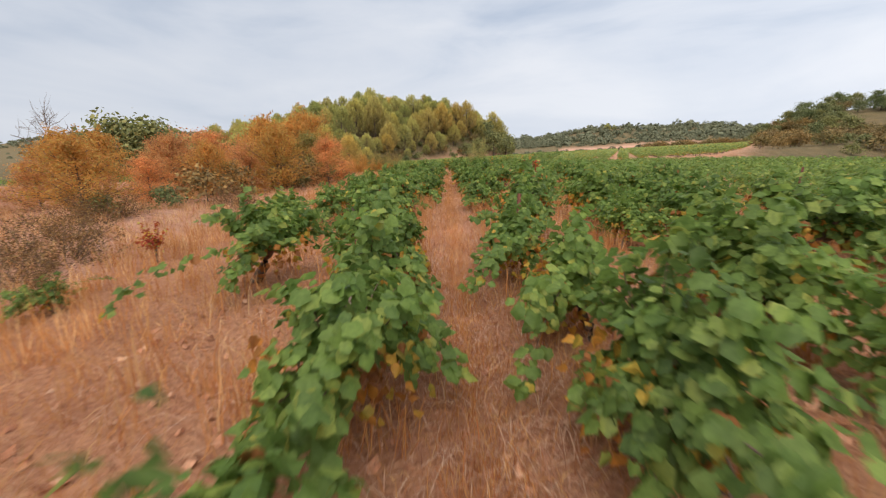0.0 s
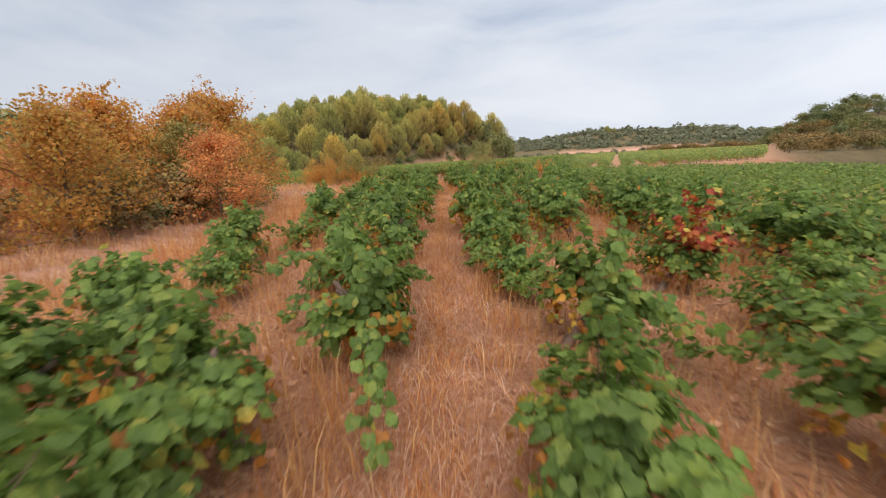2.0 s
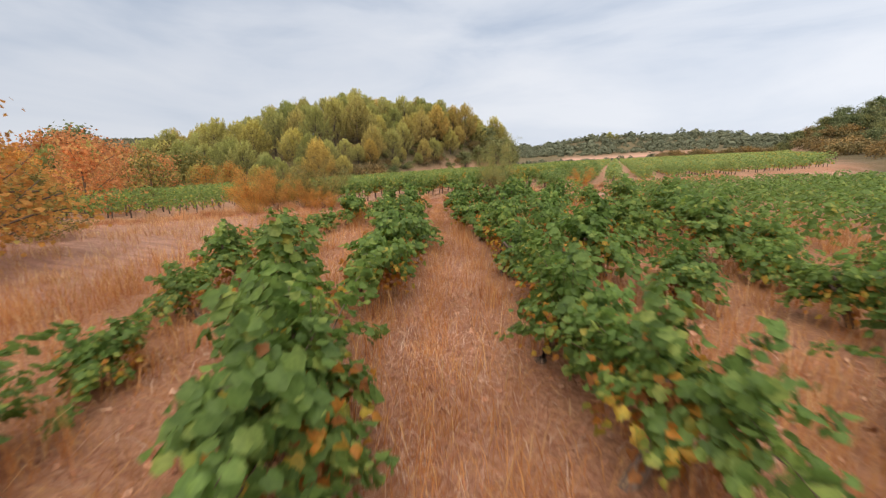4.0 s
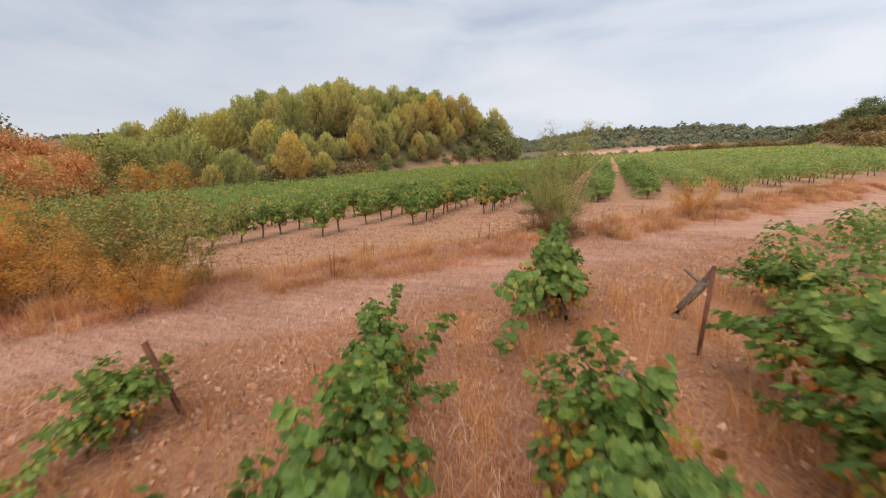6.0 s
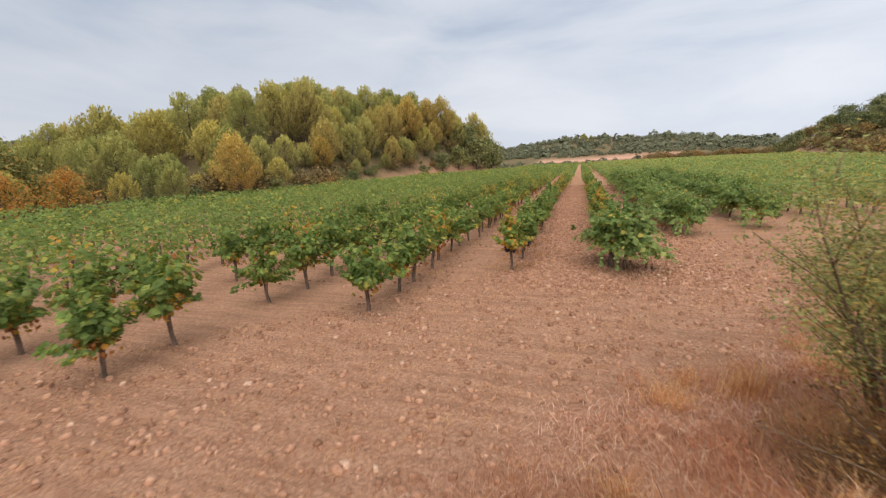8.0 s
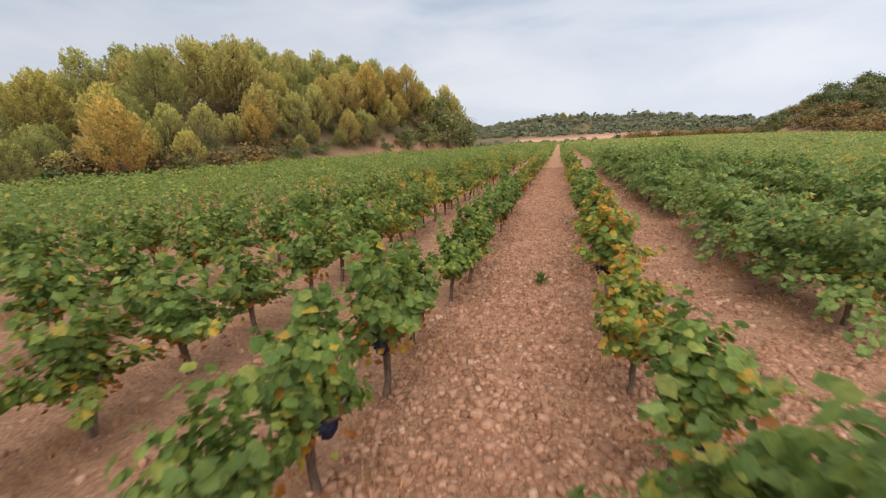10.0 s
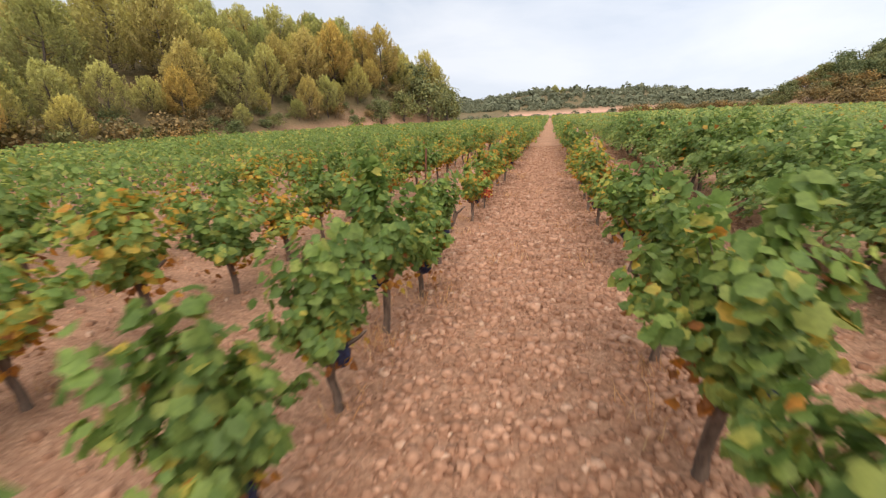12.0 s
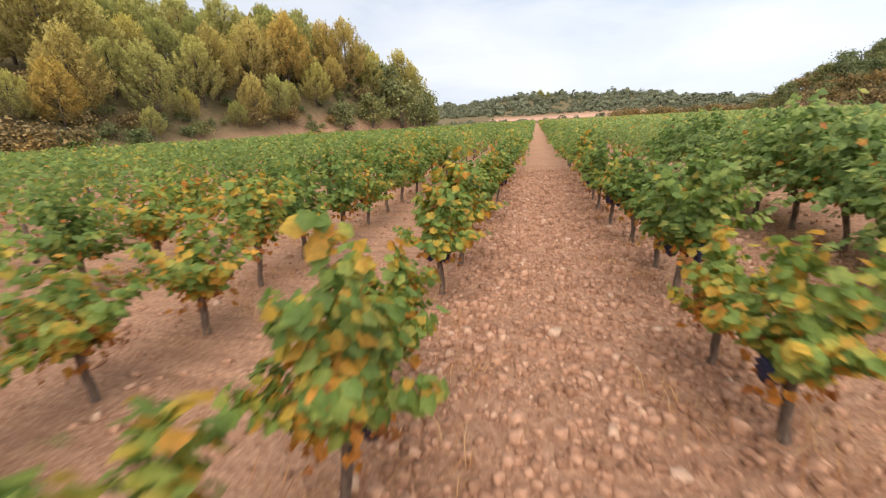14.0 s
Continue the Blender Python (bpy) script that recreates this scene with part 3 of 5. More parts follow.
def vine_model(seed, kind, near):
    """One vine with trunk, foliage and, for the young ones, fruit. Kinds: old, young, broad, turning, red."""
    rng = np.random.default_rng(seed)
    root = new("grapevine")
    outline, more, big = (OUT_VINE, 1.0, 1.0) if near else (OUT_MID, 0.76, 1.08)
    if kind == "old":
        th, head = gnarled(rng, rng.uniform(0.32, 0.42), 0.055, 0.3, 4)
        v, t, canes, age_or_light = canopy(rng, head, 30 if near else 42, 0.66, (12, 88), 1.15, int(42 * more), 0.061 * big, outline, squash=(0.6, 1.12), floor=0.18, trail=3)
        mat = LEAF_OLD
    elif kind == "broad":
        th, head = gnarled(rng, rng.uniform(0.48, 0.58), 0.034, 0.1, 3)
        v, t, canes, age_or_light = canopy(rng, head, 66, 0.96, (10, 90), 0.95, int(40 * more), 0.066 * big, outline, squash=(0.84, 0.92), floor=0.2, trail=1)
        mat = LEAF_BROAD
    else:
        th, head = gnarled(rng, rng.uniform(0.42, 0.52), 0.034, 0.03, 3, wander=0.011)
        n = dict(young=24, turning=20, red=12)[kind]
        v, t, canes, age_or_light = canopy(rng, head, n, 0.98, (24, 90), 0.5, int(54 * more), 0.066 * big, outline, squash=(0.46, 0.6) if near else (0.58, 0.7), floor=0.27)
        mat = dict(young=LEAF_YOUNG, turning=LEAF_TURN, red=LEAF_RED)[kind]
    dv, dt, da = withered(rng, head if kind == "old" else head + [0, 0, 0.1], int((170 if kind == "old" else 55) * more), 0.062 * big, outline, 0.4 if kind == "old" else 0.26)
    t, v, age_or_light = np.concatenate([t, dt + len(v)]), np.concatenate([v, dv]), np.concatenate([age_or_light, da])
    part("trunk", th.mesh("trunk", VINE_BARK, smooth=True), root)
    if near:
        ch = Heap()
        for c in canes:
            ch.add(*tube(c[::3], np.linspace(0.006, 0.002, len(c[::3])), 3))
        tagged(part("cane_growth", ch.mesh("cane_growth", TWIG_BARK), root), kind="stuff")
    part("foliage", with_ripe_or_lit(tri_mesh("foliage", v, t, [mat]), age_or_light), root)
    if near and kind in ("young", "turning", "red"):
        for g in range(2):
            az = rng.uniform(0, 6.28)
            top = head + np.array([math.cos(az) * 0.11, math.sin(az) * 0.11, 0.09])
            part("fruit", grape_bunch(rng, top).mesh("fruit", GRAPE), root, "ripe dark blue grapes")
    return root


LABELS = dict(old="old green bush vine on a short gnarled trunk", young="green trained grapevine with a slim bare trunk",
              broad="broad leafy green grapevine with arching canes", turning="grapevine turning yellow and orange with dark grapes",
              red="thin grapevine with red and yellow leaves")
GROUPS = dict(old="vines of the old vineyard", young="vines of the young vineyard", broad="vines of the leafy block",
              turning="vines of the young vineyard", red="vines of the young vineyard")
MODELS = {}
USED = {}
for k, n in (("old", 7), ("young", 6), ("broad", 4), ("turning", 3), ("red", 2)):
    for near in (True, False):
        MODELS[k, near] = [tagged(vine_model(100 * len(k) + i, k, near), LABELS[k], "grapevine", GROUPS[k]) for i in range(n)]
        USED[k, near] = [False] * n

FAR_VINES = []          # (x, y, kind) of the vines beyond the near ones


def plant(rng, x, y, kind, size=1.0, near=True):
    models, used = MODELS[kind, near], USED[kind, near]
    i = int(rng.integers(len(models)))
    s = size * rng.uniform(0.92, 1.07)
    turn = (A1 if kind == "old" else 0.0) + math.pi * int(rng.integers(2)) + rng.normal(0, 0.25)
    m = Matrix.Translation((x, y, float(gz(x, y)) - 0.01)) @ Matrix.Rotation(turn, 4, "Z") @ Matrix.Diagonal((s, s, s * rng.uniform(0.93, 1.05), 1))
    if used[i]:
        copy_thing(models[i], m)
    else:
        used[i] = True
        models[i].matrix_basis = m


def young_kind(rng, x, y):
    r = rng.random()
    band = math.exp(-((y - 62) / 16) ** 2) * math.exp(-((x + 16.5) / 4.5) ** 2)
    return "turning" if r < 0.05 + 0.42 * band else "young"


OLD_ROWS = ((-1, (-4.6, -3.3, -2.1, -0.8, 0.5, 1.8, 3.3, 4.5, 5.5, 6.6, 7.9, 9.2, 10.5, 11.8, 13.2, 14.9, 16.1, 17.3, 18.6, 19.9, 21.2, 22.4, 23.7, 25.0, 26.3, 27.7, 29.0, 30.36)),
            (0, (-4.8, -3.6, -2.4, -1.1, 0.17, 1.58, 2.9, 4.2, 5.5, 7.0, 8.8, 10.4, 11.9, 13.2, 14.5, 15.7, 17.0, 18.4, 19.7, 21.0, 22.3, 23.6, 25.0, 26.2, 27.5, 29.0)),
            (1, (-4.0, -2.6, -1.2, 0.3, 1.6, 3.0, 4.4, 5.7, 6.9, 9.0, 10.4, 11.8, 14.6, 15.9, 17.1, 18.4, 19.7, 21.0, 22.3, 23.7, 25.0, 26.3, 27.6, 28.7, 29.9)))


def lay_vines():
    rng = np.random.default_rng(11)
    # old bush vines, rows 1.64 m apart
    for k in range(-3, 22):
        v = 1.0 + 1.62 * k if k >= 0 else -0.98 - 1.62 * (-1 - k)
        us = dict(OLD_ROWS).get(k)
        if us is None:
            end = {-2: 30.0, 1: 30.4}.get(k, 100.0)
            us = [end - rng.uniform(0, 0.3)]
            while us[-1] > -6:
                us.append(us[-1] - rng.uniform(1.15, 1.45))
        for u in us:
            p = D1 * u + V1 * (v + rng.normal(0, 0.07))
            if across(*p) > -2.6 or p[1] > 90 or (k not in (-1, 0) and rng.random() < 0.04) or k == -3 or (k == -2 and u < 4.6):
                continue
            if -4 < u < 32 and v < 7.0:
                plant(rng, p[0], p[1], "old", 0.75 if k == 0 and (6.8 < u < 7.2 or 11.8 < u < 12.0) else 0.7 if k == -2 and u > 28 else 0.95 if u > 30 else {-1: 1.08, 0: 1.04}.get(k, 1.26 if k > 0 else 1.0), -1.3 < v < 1.3)
            else:
                FAR_VINES.append((p[0], p[1], "old"))
    # young vines, rows about 2.15 m apart, and the leafy block on the higher side
    left = [41.75, 42.7, 43.55, 44.6, 45.6, 46.95, 47.75, 48.63, 49.6, 50.6, 51.6, 52.6, 53.6, 54.3, 55.3, 57.54, 59.3, 60.3, 61.3, 62.2, 63.0, 64.8]
    right = [42.3, 43.2, 44.1, 45.1, 46.1, 47.1, 48.1, 48.95, 49.7, 50.6, 51.5, 52.5, 53.5, 55.5, 56.5, 57.45, 58.6, 59.6, 60.6, 61.6, 62.98, 63.83, 64.8]
    for k in range(-20, 24):
        x = -16.42 + 2.15 * k if k < 1 else -14.25 + 2.5 * (k - 1)
        broad = k >= 2
        edge = 8.4 if k < 2 else 8.6 - 3.0 * min((k - 2) / 3, 1) - 2.6 * min(max((k - 6) / 4, 0), 1)
        y = R0[1] + (edge - (x - R0[0]) * RN[0]) / RN[1] + rng.uniform(-0.3, 0.3)
        ys = list(left) if k == 0 else list(right) if k == 1 else [y]
        while ys[-1] < 215:
            ys.append(ys[-1] + rng.uniform(0.88, 1.06))
        for y in ys:
            if k not in (0, 1) and rng.random() < 0.03:
                continue
            px, py = x + rng.normal(0, 0.06), y + rng.normal(0, 0.04)
            if px < -49 + 2 * math.sin(py * 0.2) + 0.35 * min(max(py - 112, 0), 40) or px > 14 + 0.28 * (py - 70):
                continue
            kind = "broad" if broad else young_kind(rng, px, py)
            if (k == 0 and y < 42) or (k == 1 and 44.6 < y < 46.5):
                kind = "turning"
            elif (k == 1 and 56.9 < y < 63.5) or (k == 0 and 57.0 < y < 65.0):
                kind = "turning"
            elif k == 1 and (47.0 < y < 47.3 or 48.8 < y < 51.2):
                kind = "turning"
            elif k in (0, 1) and y < 57:
                kind = "young"
            near = (-23.3 < px < -5.5 and py < 50 and (px < -10.5 or py > 46)) or (-21.5 < px < -8.5 and py < 74)
            if near:
                plant(rng, px, py, kind, 1.05 if broad else (1.02 if py < 54 else 0.96) if k >= 0 else 1.08 if py < 54 else 1.0, -17.2 < px < -13.4 and py > 41)
            else:
                FAR_VINES.append((px, py, kind))


lay_vines()
plant(np.random.default_rng(14), -11.66, 29.62, "old", 1.32)
plant(np.random.default_rng(9), -2.1, 11.9, "red", 0.95, False)
plant(np.random.default_rng(5), -16.4, 58.62, "red", 0.6)
plant(np.random.default_rng(6), -5.29, 1.9, "red", 0.5, False)
plant(np.random.default_rng(7), -4.29, 0.43, "old", 0.62, False)
plant(np.random.default_rng(8), -3.4, 1.78, "old", 1.0, False)
for bx, by in ((-14.3, 42.35), (-14.0, 42.1)):
    plant(np.random.default_rng(3), bx, by, "broad", 1.12, False)


def drop_unused(models, used):
    for m, u in zip(models, used):
        if not u:
            for o in (*m.children_recursive, m):
                bpy.data.objects.remove(o)


for k in MODELS:
    drop_unused(MODELS[k], USED[k])


def far_vines(name, rows, per, size, outline, label):
    """Vines too many to count, as one mesh: foliage and trunks."""
    rng = np.random.default_rng(len(rows))
    h, age_or_light = Heap(), []
    mats = [LEAF_OLD, LEAF_YOUNG, LEAF_TURN, VINE_BARK, LEAF_BROAD]
    idx = dict(old=0, broad=4, young=1, turning=2, red=2)
    for x, y, kind in rows:
        z = float(gz(x, y))
        if kind == "old":
            lo, hi, rad = 0.2, 1.0, 0.5
        elif kind == "broad":
            lo, hi, rad = 0.36, 1.45, 0.75
        else:
            lo, hi, rad = 0.37, 1.45, 0.58
        hi *= rng.uniform(0.88, 1.12)
        n = int(per * (1.5 if kind == "broad" else 1.0))
        f = rng.uniform(0, 1, n)
        az = rng.uniform(0, 6.28, n)
        r = rad * np.sqrt(rng.uniform(0.1, 1, n)) * (1.0 - 0.45 * np.abs(f - 0.4))
        pos = np.stack([x + np.cos(az) * r, y + np.sin(az) * r, z + lo + (hi - lo) * f], -1)
        nor = np.stack([np.cos(az), np.sin(az), 0.3 + f], -1) + rng.normal(0, 0.4, (n, 3))
        tip = nor * [1, 1, 0] + rng.normal(0, 0.5, (n, 3)) + [0, 0, -0.6]
        h.add(*leaves(pos, nor, tip, size * rng.uniform(0.7, 1.3, n), outline), idx[kind])
        age_or_light.append(np.repeat(0.14 + 0.5 * rng.random(n) ** 1.4 + (0.4 - f).clip(0) * 1.7 * rng.random(n) + (0.2 if kind == "broad" else 0.1) * f + rng.uniform(-0.05, 0.1 if kind == "broad" else 0.06), len(outline)))
        if kind != "old":
            b = rng.normal(0, 0.05, 2)
            h.add(*tube([(x, y, z - 0.05), (x + b[0], y + b[1], z + 0.6)], [0.045, 0.035], 3), 3)
            age_or_light.append(np.zeros(7))
    return tagged(new(name, with_ripe_or_lit(h.mesh(name, *mats), np.concatenate(age_or_light))), label, "vines", kind="stuff")


def dist_path(x, y):
    return min(math.hypot(x + 13, y - 30), math.hypot(x + 15.5, y - 60), math.hypot(x + 4, y - 10), math.hypot(x + 15.5, y - 48))


MID = [r for r in FAR_VINES if dist_path(r[0], r[1]) < 20]
FAR = [r for r in FAR_VINES if 20 <= dist_path(r[0], r[1]) < 55]
LAST = [r for r in FAR_VINES if dist_path(r[0], r[1]) >= 55]
far_vines("vineyard_rows", MID, 150, 0.12, OUT_FAR, "rows of green grapevines with slim trunks")
far_vines("distant_vineyard_rows", FAR, 46, 0.2, OUT_FAR, "distant rows of green grapevines")
far_vines("farthest_vineyard_rows", LAST, 18, 0.33, OUT_FAR, "rows of green grapevines at the field's far end")


# ---- trees ----
def branch_tree(rng, height, crown_lo, crown_r, limbs, r0, lean=0.03, top_r=0.35, subs=2, inner=3, whips=0):
    """Trunk and limbs; gives the wood and the points where foliage grows."""
    h = Heap()
    k = 9
    p = np.zeros((k, 3))
    p[:, 2] = np.linspace(-0.15, height * 0.93, k)
    p[1:, :2] = np.cumsum(rng.normal(0, lean * height / k, (k - 1, 2)), 0)
    h.add(*tube(p, r0 * np.linspace(1.15, 0.15, k), 7))
    pts, tops = [], []
    for i in range(limbs):
        f = crown_lo + (0.97 - crown_lo) * (i + rng.random()) / limbs
        base = p[0] + (p[-1] - p[0]) * f
        j = min(int(f * (k - 1)), k - 2)
        base = p[j] + (p[j + 1] - p[j]) * (f * (k - 1) - j)
        rel = (f - crown_lo) / (1 - crown_lo)
        reach = crown_r * (math.sin(math.pi * (0.22 + 0.78 * rel)) ** 0.7 * (1 - top_r) + top_r * (1 - rel) + 0.1) * rng.uniform(0.7, 1.15)
        az = i * 2.4 + rng.uniform(-0.5, 0.5)
        q = shoot_path(rng, base, az, radians(rng.uniform(5, 45) + 25 * rel), reach, 0.1, 6)
        if subs > 1 or i % 2 == 0:
            h.add(*tube(q[::2], np.linspace(r0 * 0.32 * (1 - 0.6 * rel), 0.012, 4), 4 if subs > 1 else 3))
        pts += [q[j] for j in range(inner, 7)]
        for s in range(subs):
            sub = shoot_path(rng, q[3 + s], az + rng.choice([-1, 1]) * rng.uniform(0.5, 1.1), radians(rng.uniform(0, 50)), reach * 0.5, 0.0, 4)
            if subs > 1:
                h.add(*tube(sub[::2], np.linspace(r0 * 0.12, 0.008, 3), 3))
            pts += [sub[2], sub[4]]
    for i in range(whips):
        q = shoot_path(rng, p[4 + i % 5], rng.uniform(0, 6.28), radians(rng.uniform(50, 86)), height * rng.uniform(0.25, 0.5), -0.1, 6)
        h.add(*tube(q[:5:2], [0.009, 0.006, 0.002], 3))
        tops += list(q[1:5])
    pts.append(p[-1])
    return h, np.array(pts), np.array(tops).reshape(-1, 3)


def foliage(rng, pts, per, cloud, size, outline, up=0.4, rise=0.1):
    n = len(pts) * per
    c = np.repeat(pts, per, 0)
    off = rng.normal(0, 1, (n, 3)) * np.array([cloud, cloud, cloud * 0.7])
    pos = c + off
    nor = unit(off) + np.array([0, 0, up]) + rng.normal(0, 0.5, (n, 3))
    tip = rng.normal(0, 1, (n, 3)) + np.array([0, 0, rise])
    return leaves(pos, nor, tip, size * rng.uniform(0.6, 1.35, n), outline, 0.1)


def tree_model(name, seed, height, crown_lo, crown_r, limbs, r0, per, cloud, size, outline, leaf, bark, up=0.4, top_r=0.35, subs=2, rise=0.1, inner=3, whips=0):
    rng = np.random.default_rng(seed)
    wood, pts, tops = branch_tree(rng, height, crown_lo, crown_r, limbs, r0, top_r=top_r, subs=subs, inner=inner, whips=whips)
    root = new(name)
    part("trunk", wood.mesh("trunk", bark), root)
    v, t = foliage(rng, pts, per, cloud, size, outline, up, rise)
    if len(tops):
        v2, t2 = foliage(rng, tops, max(per // 4, 2), 0.05, size, outline, up, rise)
        t, v = np.concatenate([t, t2 + len(v)]), np.concatenate([v, v2])
    v[:, 2] = np.maximum(v[:, 2], 0.05)
    part("crown", tri_mesh("crown", v, t, [leaf]), root)
    return root


class Grove:
    """A kind of tree in a few shapes, set out one by one."""

    def __init__(self, models, seed):
        self.models, self.used, self.rng = models, [False] * len(models), np.random.default_rng(seed)

    def set(self, x, y, s=1.0, which=None, sink=0.05, turn=None):
        i = int(self.rng.integers(len(self.models))) if which is None else which
        a = self.rng.uniform(0, 6.28) if turn is None else turn
        m = Matrix.Translation((x, y, float(gz(x, y)) - sink)) @ Matrix.Rotation(a, 4, "Z") @ Matrix.Diagonal((s, s, s, 1))
        if self.used[i]:
            return copy_thing(self.models[i], m)
        self.used[i] = True
        self.models[i].matrix_basis = m
        return self.models[i]


def pine_model(seed, height, reach, leaf):
    """A pine: a straight trunk and upswept plumes of needles in an egg-shaped crown."""
    r = np.random.default_rng(seed)
    root = new("pine_tree")
    w = Heap()
    trunk = np.array([(r.normal(0, 0.05) * i, r.normal(0, 0.05) * i, -0.15 + height * 0.95 * i / 6) for i in range(7)])
    w.add(*tube(trunk, np.linspace(0.17, 0.03, 7), 6))
    pos, nor, tip, age_or_light = [], [], [], []
    plumes = 120
    for i in range(plumes):
        rel = (i + r.random() * 0.8) / plumes
        rad = reach * (1.0 - rel ** 2.0) ** 0.65 * (0.6 + 0.4 * min(rel * 4, 1)) * r.uniform(0.55, 0.95)
        az = i * 2.4 + r.uniform(-0.5, 0.5)
        out = np.array([math.cos(az), math.sin(az), 0])
        c = trunk[min(int(rel * 6), 6)] * [1, 1, 0] + out * rad + [0, 0, height * (0.16 + 0.66 * rel)]
        if i % 4 == 0:
            w.add(*tube([c - out * rad - [0, 0, rad * 0.35], c], [0.05, 0.015], 3))
        axis = unit(out * (0.6 - 0.42 * rel) + [-0.16, -0.05, 1.0] + r.normal(0, 0.14, 3))
        long, wide = r.uniform(1.4, 2.5) * (1.0 - 0.1 * rel), r.uniform(0.36, 0.62)
        n = 66
        f = r.random(n)
        around = r.normal(0, 1, (n, 3))
        around = unit(around - axis * (around @ axis)[:, None])
        pos.append(c + axis * (long * (f - 0.3))[:, None] + around * (wide * np.sin(math.pi * (0.12 + 0.86 * f)) ** 0.8 * r.uniform(0.75, 1.0, n))[:, None])
        nor.append(around + axis * 0.35 * f[:, None] + r.normal(0, 0.16, (n, 3)))
        tip.append(axis * 0.8 + around * 0.4 + r.normal(0, 0.45, (n, 3)))
        # browner low needles; lit tips and tops and shaded undersides put into the colour
        age_or_light.append((0.05 + 0.42 * f + 0.32 * rel + 0.13 * r.random(n)) * np.where(around[:, 2] < -0.3, 0.7, 1.0))
    pos, nor, tip, age_or_light = np.concatenate(pos), np.concatenate(nor), np.concatenate(tip), np.concatenate(age_or_light)
    part("trunk", w.mesh("trunk", PINE_BARK), root)
    v, t = leaves(pos, nor, tip, 0.29 * r.uniform(0.6, 1.25, len(pos)), OUT_NEEDLE * [1.9, 1], 0.1)
    v[:, 2] = np.maximum(v[:, 2], 0.1)
    part("crown", with_ripe_or_lit(tri_mesh("crown", v, t, [leaf]), np.repeat(age_or_light, 3)), root)
    return root


def pines():
    models = []
    for i in range(7):
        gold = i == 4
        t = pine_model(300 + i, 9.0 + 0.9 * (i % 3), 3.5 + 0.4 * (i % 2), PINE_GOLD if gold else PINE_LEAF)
        models.append(tagged(t, "golden-tinged pine on the wooded hillside" if gold else "olive-green pine on the wooded hillside", "pine tree", "pines on the hill"))
    return Grove(models, 5)


PINES = pines()
rng = np.random.default_rng(21)


def forest():
    """Pines over the hill's near side, up to a little past its crest."""
    placed, tries = [], 0
    while len(placed) < 400 and tries < 56000:
        tries += 1
        x, y = (rng.uniform(-125, -38), rng.uniform(36, 168)) if tries < 30000 else (rng.uniform(-70, -38), rng.uniform(92, 160))
        edge = x - 0.35 * min(max(y - 112, 0), 36) + 0.22 * max(0, 70 - y)
        beyond = 0.54 * (x + 83.5) - 0.84 * (y - 126.3) < -9 and x < -58
        rise = float(wooded(x, y))
        strip = y < 92 and edge > -80
        if edge > (-54.3 if y > 76 else -52) + 1.6 * math.sin(y * 0.13) or beyond or not (rise > 1.2 or strip):
            continue
        gap = (3.5 if edge > -60 else 5.0) if tries < 30000 else 3.6
        if any((x - a) ** 2 + (y - b) ** 2 < gap * gap for a, b in placed):
            continue
        placed.append((x, y))
        PINES.set(x, y, rng.uniform(0.82, 1.16) * (0.72 if edge > -57.5 else 1.0) * (0.72 if y < 66 else 1.0))


forest()
for x, y, s in ((-61.5, 123, 0.9), (-59, 121.5, 0.75), (-62.5, 126.5, 1.0), (-58, 125, 0.8), (-57, 122.5, 0.7), (-60.2, 127.5, 0.95), (-64.5, 124, 0.9), (-55.6, 124.8, 0.6), (-57.5, 118.5, 0.7), (-60.5, 118, 0.8), (-55.5, 121.5, 0.85), (-56.5, 126, 1.0), (-54.2, 123.3, 0.75), (-58.8, 124.2, 1.0), (-53.2, 126.5, 0.8)):
    PINES.set(x, y, s)
PINES.set(-52.6, 93.5, 0.62, 1)
PINES.set(-55.5, 88.0, 0.6, 4)


def oaks():
    return Grove([tagged(tree_model("holm_oak", 400 + i, 4.6, 0.06, 3.0, 20, 0.2, 13, 0.5, 0.3, OUT_FAR, OAK_LEAF, PINE_BARK, 0.6, 0.3, 1),
                         "dark rounded evergreen oak on a slope", "oak tree", "evergreen oaks") for i in range(4)], 6)


OAKS = oaks()
for x, y, s in ((-47, 124, 0.9), (-45, 131, 1.1), (-42, 139, 1.5), (-39.5, 146, 1.5), (-41, 152, 1.7), (-46, 140, 1.4)):
    OAKS.set(x, y, s)
for i in range(85):
    x, y = rng.uniform(48, 118), rng.uniform(130, 225)
    if x - 14 - 0.28 * (y - 70) < (4 if y > 172 else 14):
        continue
    OAKS.set(x, y, rng.uniform(0.75, 1.25))
for x, y, s in ((55.4, 187.6, 1.2), (58, 184, 1.0), (52, 193, 0.8), (61, 190, 1.1), (49, 200, 0.7), (50, 187, 0.6), (53, 181, 0.7), (57, 178, 0.8), (63, 182, 1.0), (47, 193, 0.6), (60, 174, 0.9), (-84, 48.6, 2.15), (-42, 23, 1.45), (-44.5, 22, 1.25), (48, 189, 1.0), (50.5, 191, 1.25), (46.5, 186, 0.7)):
    OAKS.set(x, y, s)
PINES.set(-13.5, 419, 0.95, 0)
PINES.set(-7.5, 421, 0.62, 2)


def shrubs():
    return Grove([tagged(tree_model("shrub", 450 + i, 1.5, 0.05, 1.5, 14, 0.05, 8, 0.26, 0.18, OUT_FAR, SCRUB_LEAF if i == 2 else OAK_LEAF, TWIG_BARK, 0.6, 0.4, 1),
                         "dry brown shrub at the field's edge" if i == 2 else "low dark green shrub at the field's edge", "shrub", "shrubs along the field's edge") for i in range(3)], 16)


